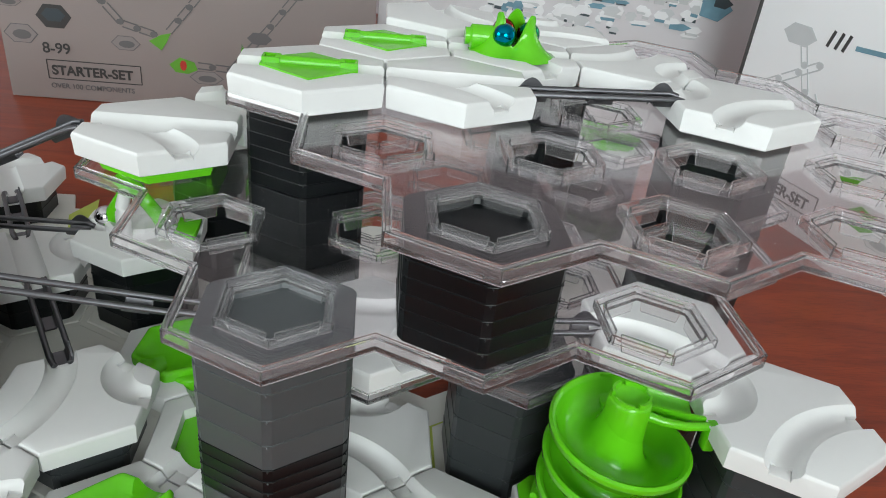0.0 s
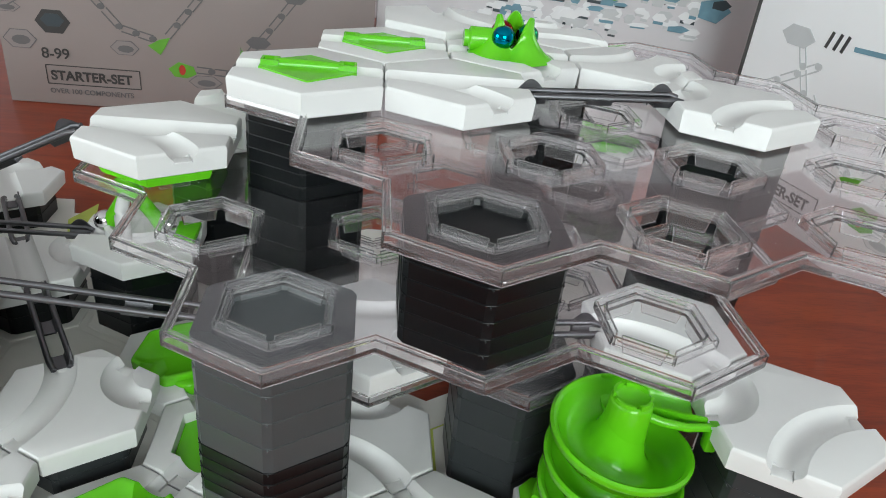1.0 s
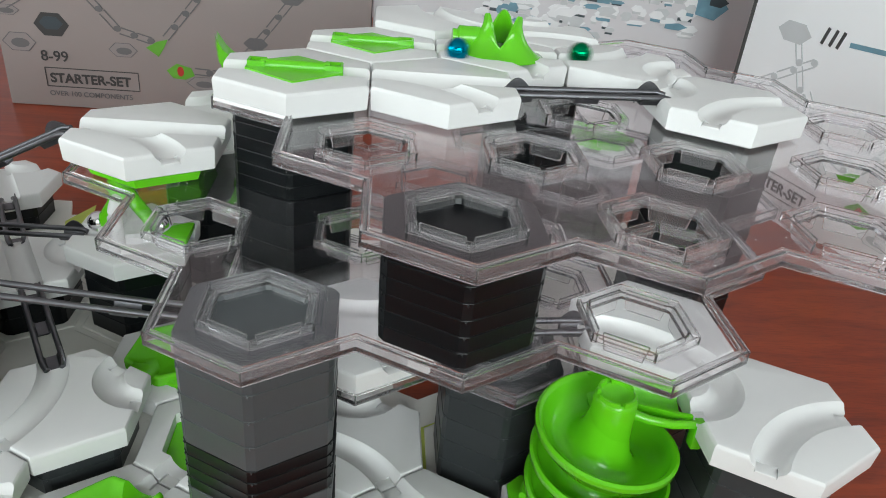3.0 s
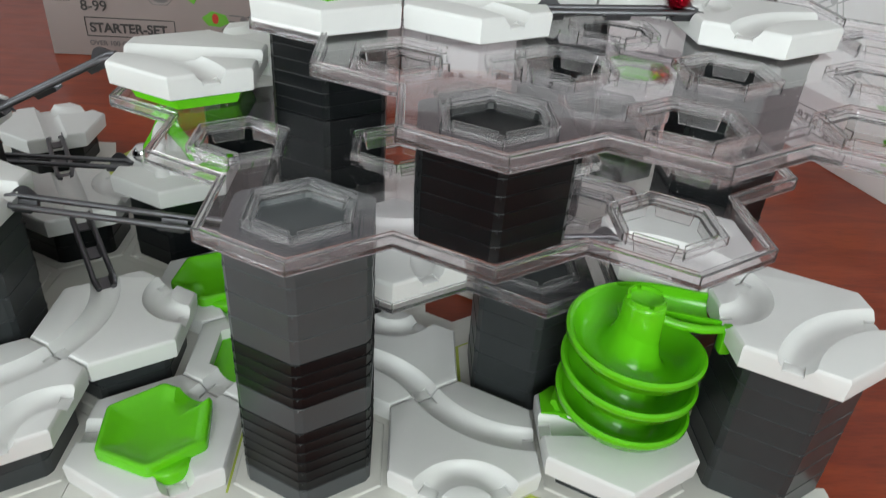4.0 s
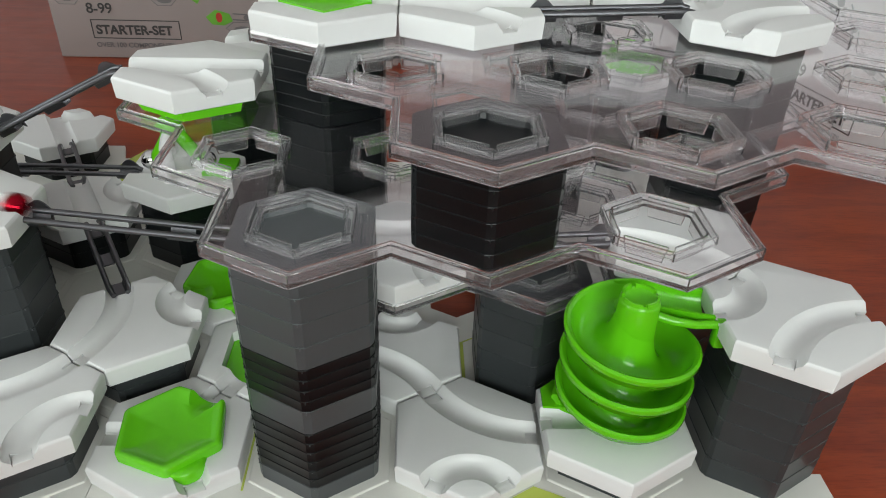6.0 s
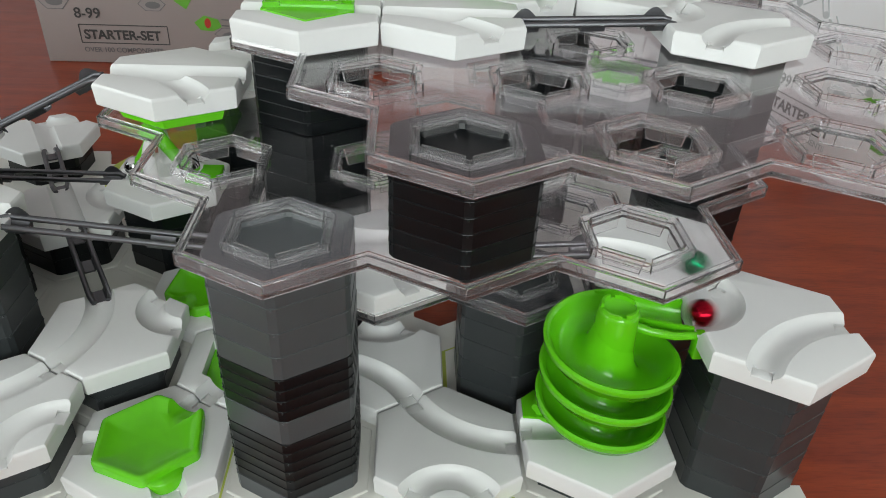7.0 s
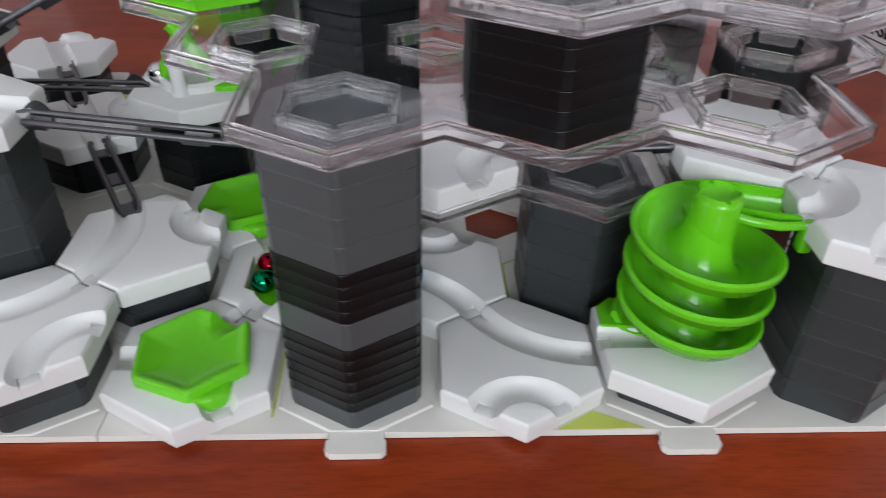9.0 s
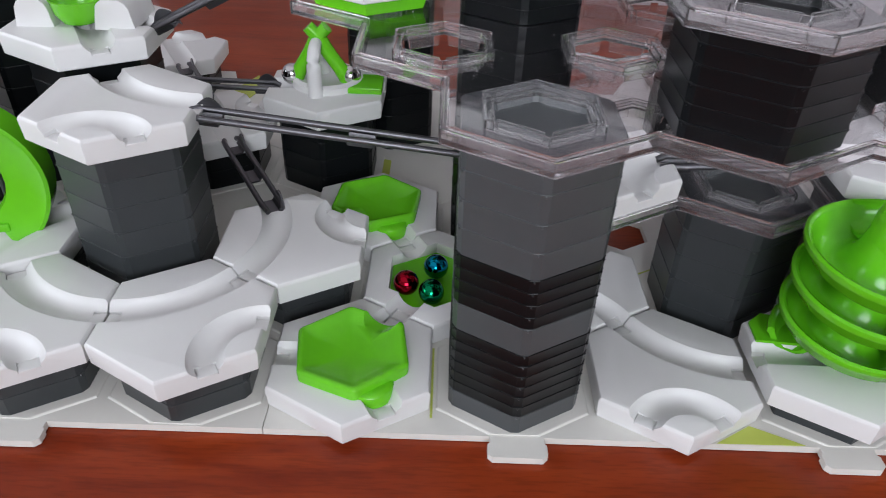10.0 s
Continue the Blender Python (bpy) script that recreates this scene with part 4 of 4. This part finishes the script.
for n in range(7):
    # the box's large emblem, as plain bars
    x = 0.046 + 0.0215 * n
    flat("logo_bar", box, strip(x + 0.002, 0.322, x + 0.002, 0.356, 0.0055), INK)
    flat("logo_bar", box, strip(x + (0.0, 0.005, 0.002)[n % 3], (0.353, 0.325, 0.340)[n % 3], x + 0.015, (0.353, 0.325, 0.332)[n % 3], 0.0055), INK)
chain(box, [(0.02, 0.15), (0.07, 0.20), (0.13, 0.24)], PALE_INK)
chain(box, [(0.31, 0.155), (0.36, 0.215)], PALE_INK)
ang = math.degrees(math.atan2(-0.96, 0.27))
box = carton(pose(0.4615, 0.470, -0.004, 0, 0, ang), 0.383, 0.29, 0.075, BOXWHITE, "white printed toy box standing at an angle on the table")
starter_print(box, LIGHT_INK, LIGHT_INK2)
bm = bmesh.new()
block(bm, -0.0045, -0.0002, 0.0, 0.075, 0.0, 0.288, 0.0006)
part("side_panel", bm, INK, box, "dark side panel", smooth=30)
chain(box, [(0.062, 0.165), (0.094, 0.100)], LIGHT_INK)
flat("printed_tile", box, oval(0.056, 0.168, 0.020, 0.010, 6), LIGHT_INK, -0.00055)
for x in (0.088, 0.097, 0.105):
    flat("logo_bar", box, strip(x, 0.166, x + 0.004, 0.180, 0.003), INK)
flat("printed_line", box, strip(0.117, 0.172, 0.24, 0.180, 0.004), TEAL_INK)


def motions():
    def hold(p):
        return Matrix.Translation(p)
    LZ = UZ + TILE + 0.0012
    home = {"blue": (0.1685, 0.1745, 0.1935), "red": (0.1700, 0.1890, 0.1935), "green": (0.1830, 0.1835, 0.1935)}

    def chute(a):
        c, s = 0.0188 * math.cos(radians(a)), 0.0188 * math.sin(radians(a))
        return (SX + c, s, lip(a) - 0.0045)
    # the fast run from the high turn to the spiral, as seconds after the start of the rail
    run = [(-0.2, (-0.098, 0.0640, 0.1030)), (-0.1, (-0.060, 0.0606, 0.0990)), (0.0, (-0.024, 0.0606, 0.0945)), (0.1, (0.010, 0.0606, 0.0908)), (0.3, (0.096, 0.0606, 0.0842)), (0.5, (0.187, 0.0606, 0.0868)), (0.6, (0.230, 0.0585, 0.0888)), (0.7, (0.2630, 0.0300, 0.0890)), (0.8, (0.2575, 0.0060, 0.0885)), (0.9, (0.2330, 0.0060, 0.0835))]
    end = [(0.1720, 0.0060, 0.0150), (0.1520, 0.0075, 0.0125), (0.1260, 0.0220, 0.0125), (0.1110, 0.0420, 0.0125), (0.0780, 0.0600, 0.0125)]
    wait = {"blue": (-0.1550, 0.1420, 0.1215), "green": (-0.1390, 0.1440, 0.1215), "red": (-0.1230, 0.1420, 0.1215)}
    rest = {"red": (0.0205, 0.0520, 0.0120), "green": (0.0332, 0.0455, 0.0120), "blue": (0.0350, 0.0660, 0.0120)}
    settle = {"red": (0.0215, 0.0650, 0.0120), "green": (0.0208, 0.0520, 0.0120)}
    first = {
        "blue": [(3.0, (0.150, 0.166, LZ + 0.002)), (3.15, (0.112, 0.128, LZ + 0.004)), (3.3, (0.0740, 0.1090, 0.1895)), (3.4, (0.0430, 0.1130, 0.1870)), (3.5, (0.0080, 0.1213, 0.1530)), (3.6, (-0.0290, 0.1213, 0.1480)), (3.7, (-0.0690, 0.1213, 0.1350)), (3.85, (-0.1150, 0.1213, 0.1185)), (4.1, (-0.1500, 0.1250, 0.1210))],
        "green": [(2.95, (0.205, 0.190, LZ)), (3.15, (0.250, 0.165, LZ)), (3.3, (0.2590, 0.1290, 0.1905)), (3.4, (0.2320, 0.1213, 0.1890)), (3.5, (0.2070, 0.1213, 0.1868)), (3.6, (0.1790, 0.1213, 0.1850)), (3.7, (0.1540, 0.1180, 0.1860)), (3.8, (0.1270, 0.1200, 0.1880)), (4.0, (0.0600, 0.1120, 0.1890)), (4.1, (0.030, 0.1200, 0.1720)), (4.2, (0.0030, 0.1213, 0.1530)), (4.3, (-0.0390, 0.1213, 0.1450)), (4.4, (-0.0830, 0.1213, 0.1300)), (4.55, (-0.1200, 0.1213, 0.1180)), (4.8, (-0.1390, 0.1300, 0.1210))],
        "red": [(3.0, (0.176, 0.215, LZ)), (3.15, (0.190, 0.240, LZ)), (3.3, (0.2100, 0.2380, LZ + 0.003)), (3.4, (0.2250, 0.2130, LZ + 0.004)), (3.5, (0.2360, 0.1860, LZ + 0.004)), (3.6, (0.2450, 0.1580, LZ + 0.004)), (3.7, (0.2570, 0.1450, LZ + 0.004)), (3.8, (0.2690, 0.1390, LZ + 0.004)), (3.9, (0.2640, 0.1310, LZ + 0.004)), (4.0, (0.2390, 0.1213, 0.1890)), (4.1, (0.2200, 0.1213, 0.1880)), (4.2, (0.1960, 0.1213, 0.1865)), (4.4, (0.1560, 0.1180, 0.1860)), (4.6, (0.1200, 0.1200, 0.1880)), (4.9, (0.0650, 0.1120, 0.1890)), (5.05, (0.0350, 0.1200, 0.1760)), (5.2, (0.0030, 0.1213, 0.1550)), (5.3, (-0.0350, 0.1213, 0.1465)), (5.4, (-0.0780, 0.1213, 0.1330)), (5.55, (-0.1200, 0.1213, 0.1180)), (5.8, (-0.1200, 0.1320, 0.1210))],
    }
    start = {"red": 6.16, "green": 6.33, "blue": 6.8}
    spin = {
        "red": [(7.1, 55), (7.2, 100), (7.3, 205), (7.4, 320), (7.5, 435), (7.6, 555), (7.7, 700), (7.8, 860), (7.88, 1010), (7.93, 1090)],
        "green": [(7.3, 70), (7.4, 140), (7.5, 240), (7.6, 350), (7.7, 480), (7.8, 620), (7.9, 770), (8.0, 930), (8.1, 1030), (8.15, 1090)],
        "blue": [(7.8, 95), (7.9, 150), (8.0, 215), (8.1, 310), (8.2, 420), (8.3, 565), (8.4, 710), (8.5, 850), (8.6, 1000), (8.65, 1090)],
    }
    leave = {"red": (7.985, 8.03, 8.1, 8.16, 8.28), "green": (8.23, 8.32, 8.43, 8.54, 8.68), "blue": (8.71, 8.75, 8.82, 8.9, 9.05)}
    for name, ob in (("blue", blue), ("green", green), ("red", red)):
        rows = [(0.0, home[name]), (2.8, home[name])] + first[name]
        rows += [(rows[-1][0] + 0.15, wait[name]), (start[name] - 0.4, wait[name]), (start[name] - 0.28, (-0.118, 0.085, 0.1180))]
        for dt, p in run:
            if start[name] + dt < spin[name][0][0] - 0.04:
                rows.append((start[name] + dt, p))
        rows += [(tt, chute(a)) for tt, a in spin[name]]
        rows += list(zip(leave[name], end))
        if name in settle:
            rows += [(leave[name][-1] + 0.2, settle[name]), (9.1, settle[name]), (9.35, rest[name]), (10.0, rest[name])]
        else:
            rows += [(leave[name][-1] + 0.2, rest[name]), (10.0, rest[name])]
        walk(ob, [(tt, hold(p)) for tt, p in rows])
    down, lifted = pose(0.050, 0.184, 0.1575, 0, 0, 8), pose(0.034, 0.182, 0.1785, 0, 1, 0)
    walk(lever, [(0.0, down), (2.9, down), (3.15, lifted), (10.0, lifted)])
    walk(silver, [(0.0, hold((0.040, 0.186, 0.1480))), (2.9, hold((0.040, 0.186, 0.1480))), (3.15, hold((0.0735, 0.180, 0.1895))), (10.0, hold((0.0735, 0.180, 0.1895)))])


motions()
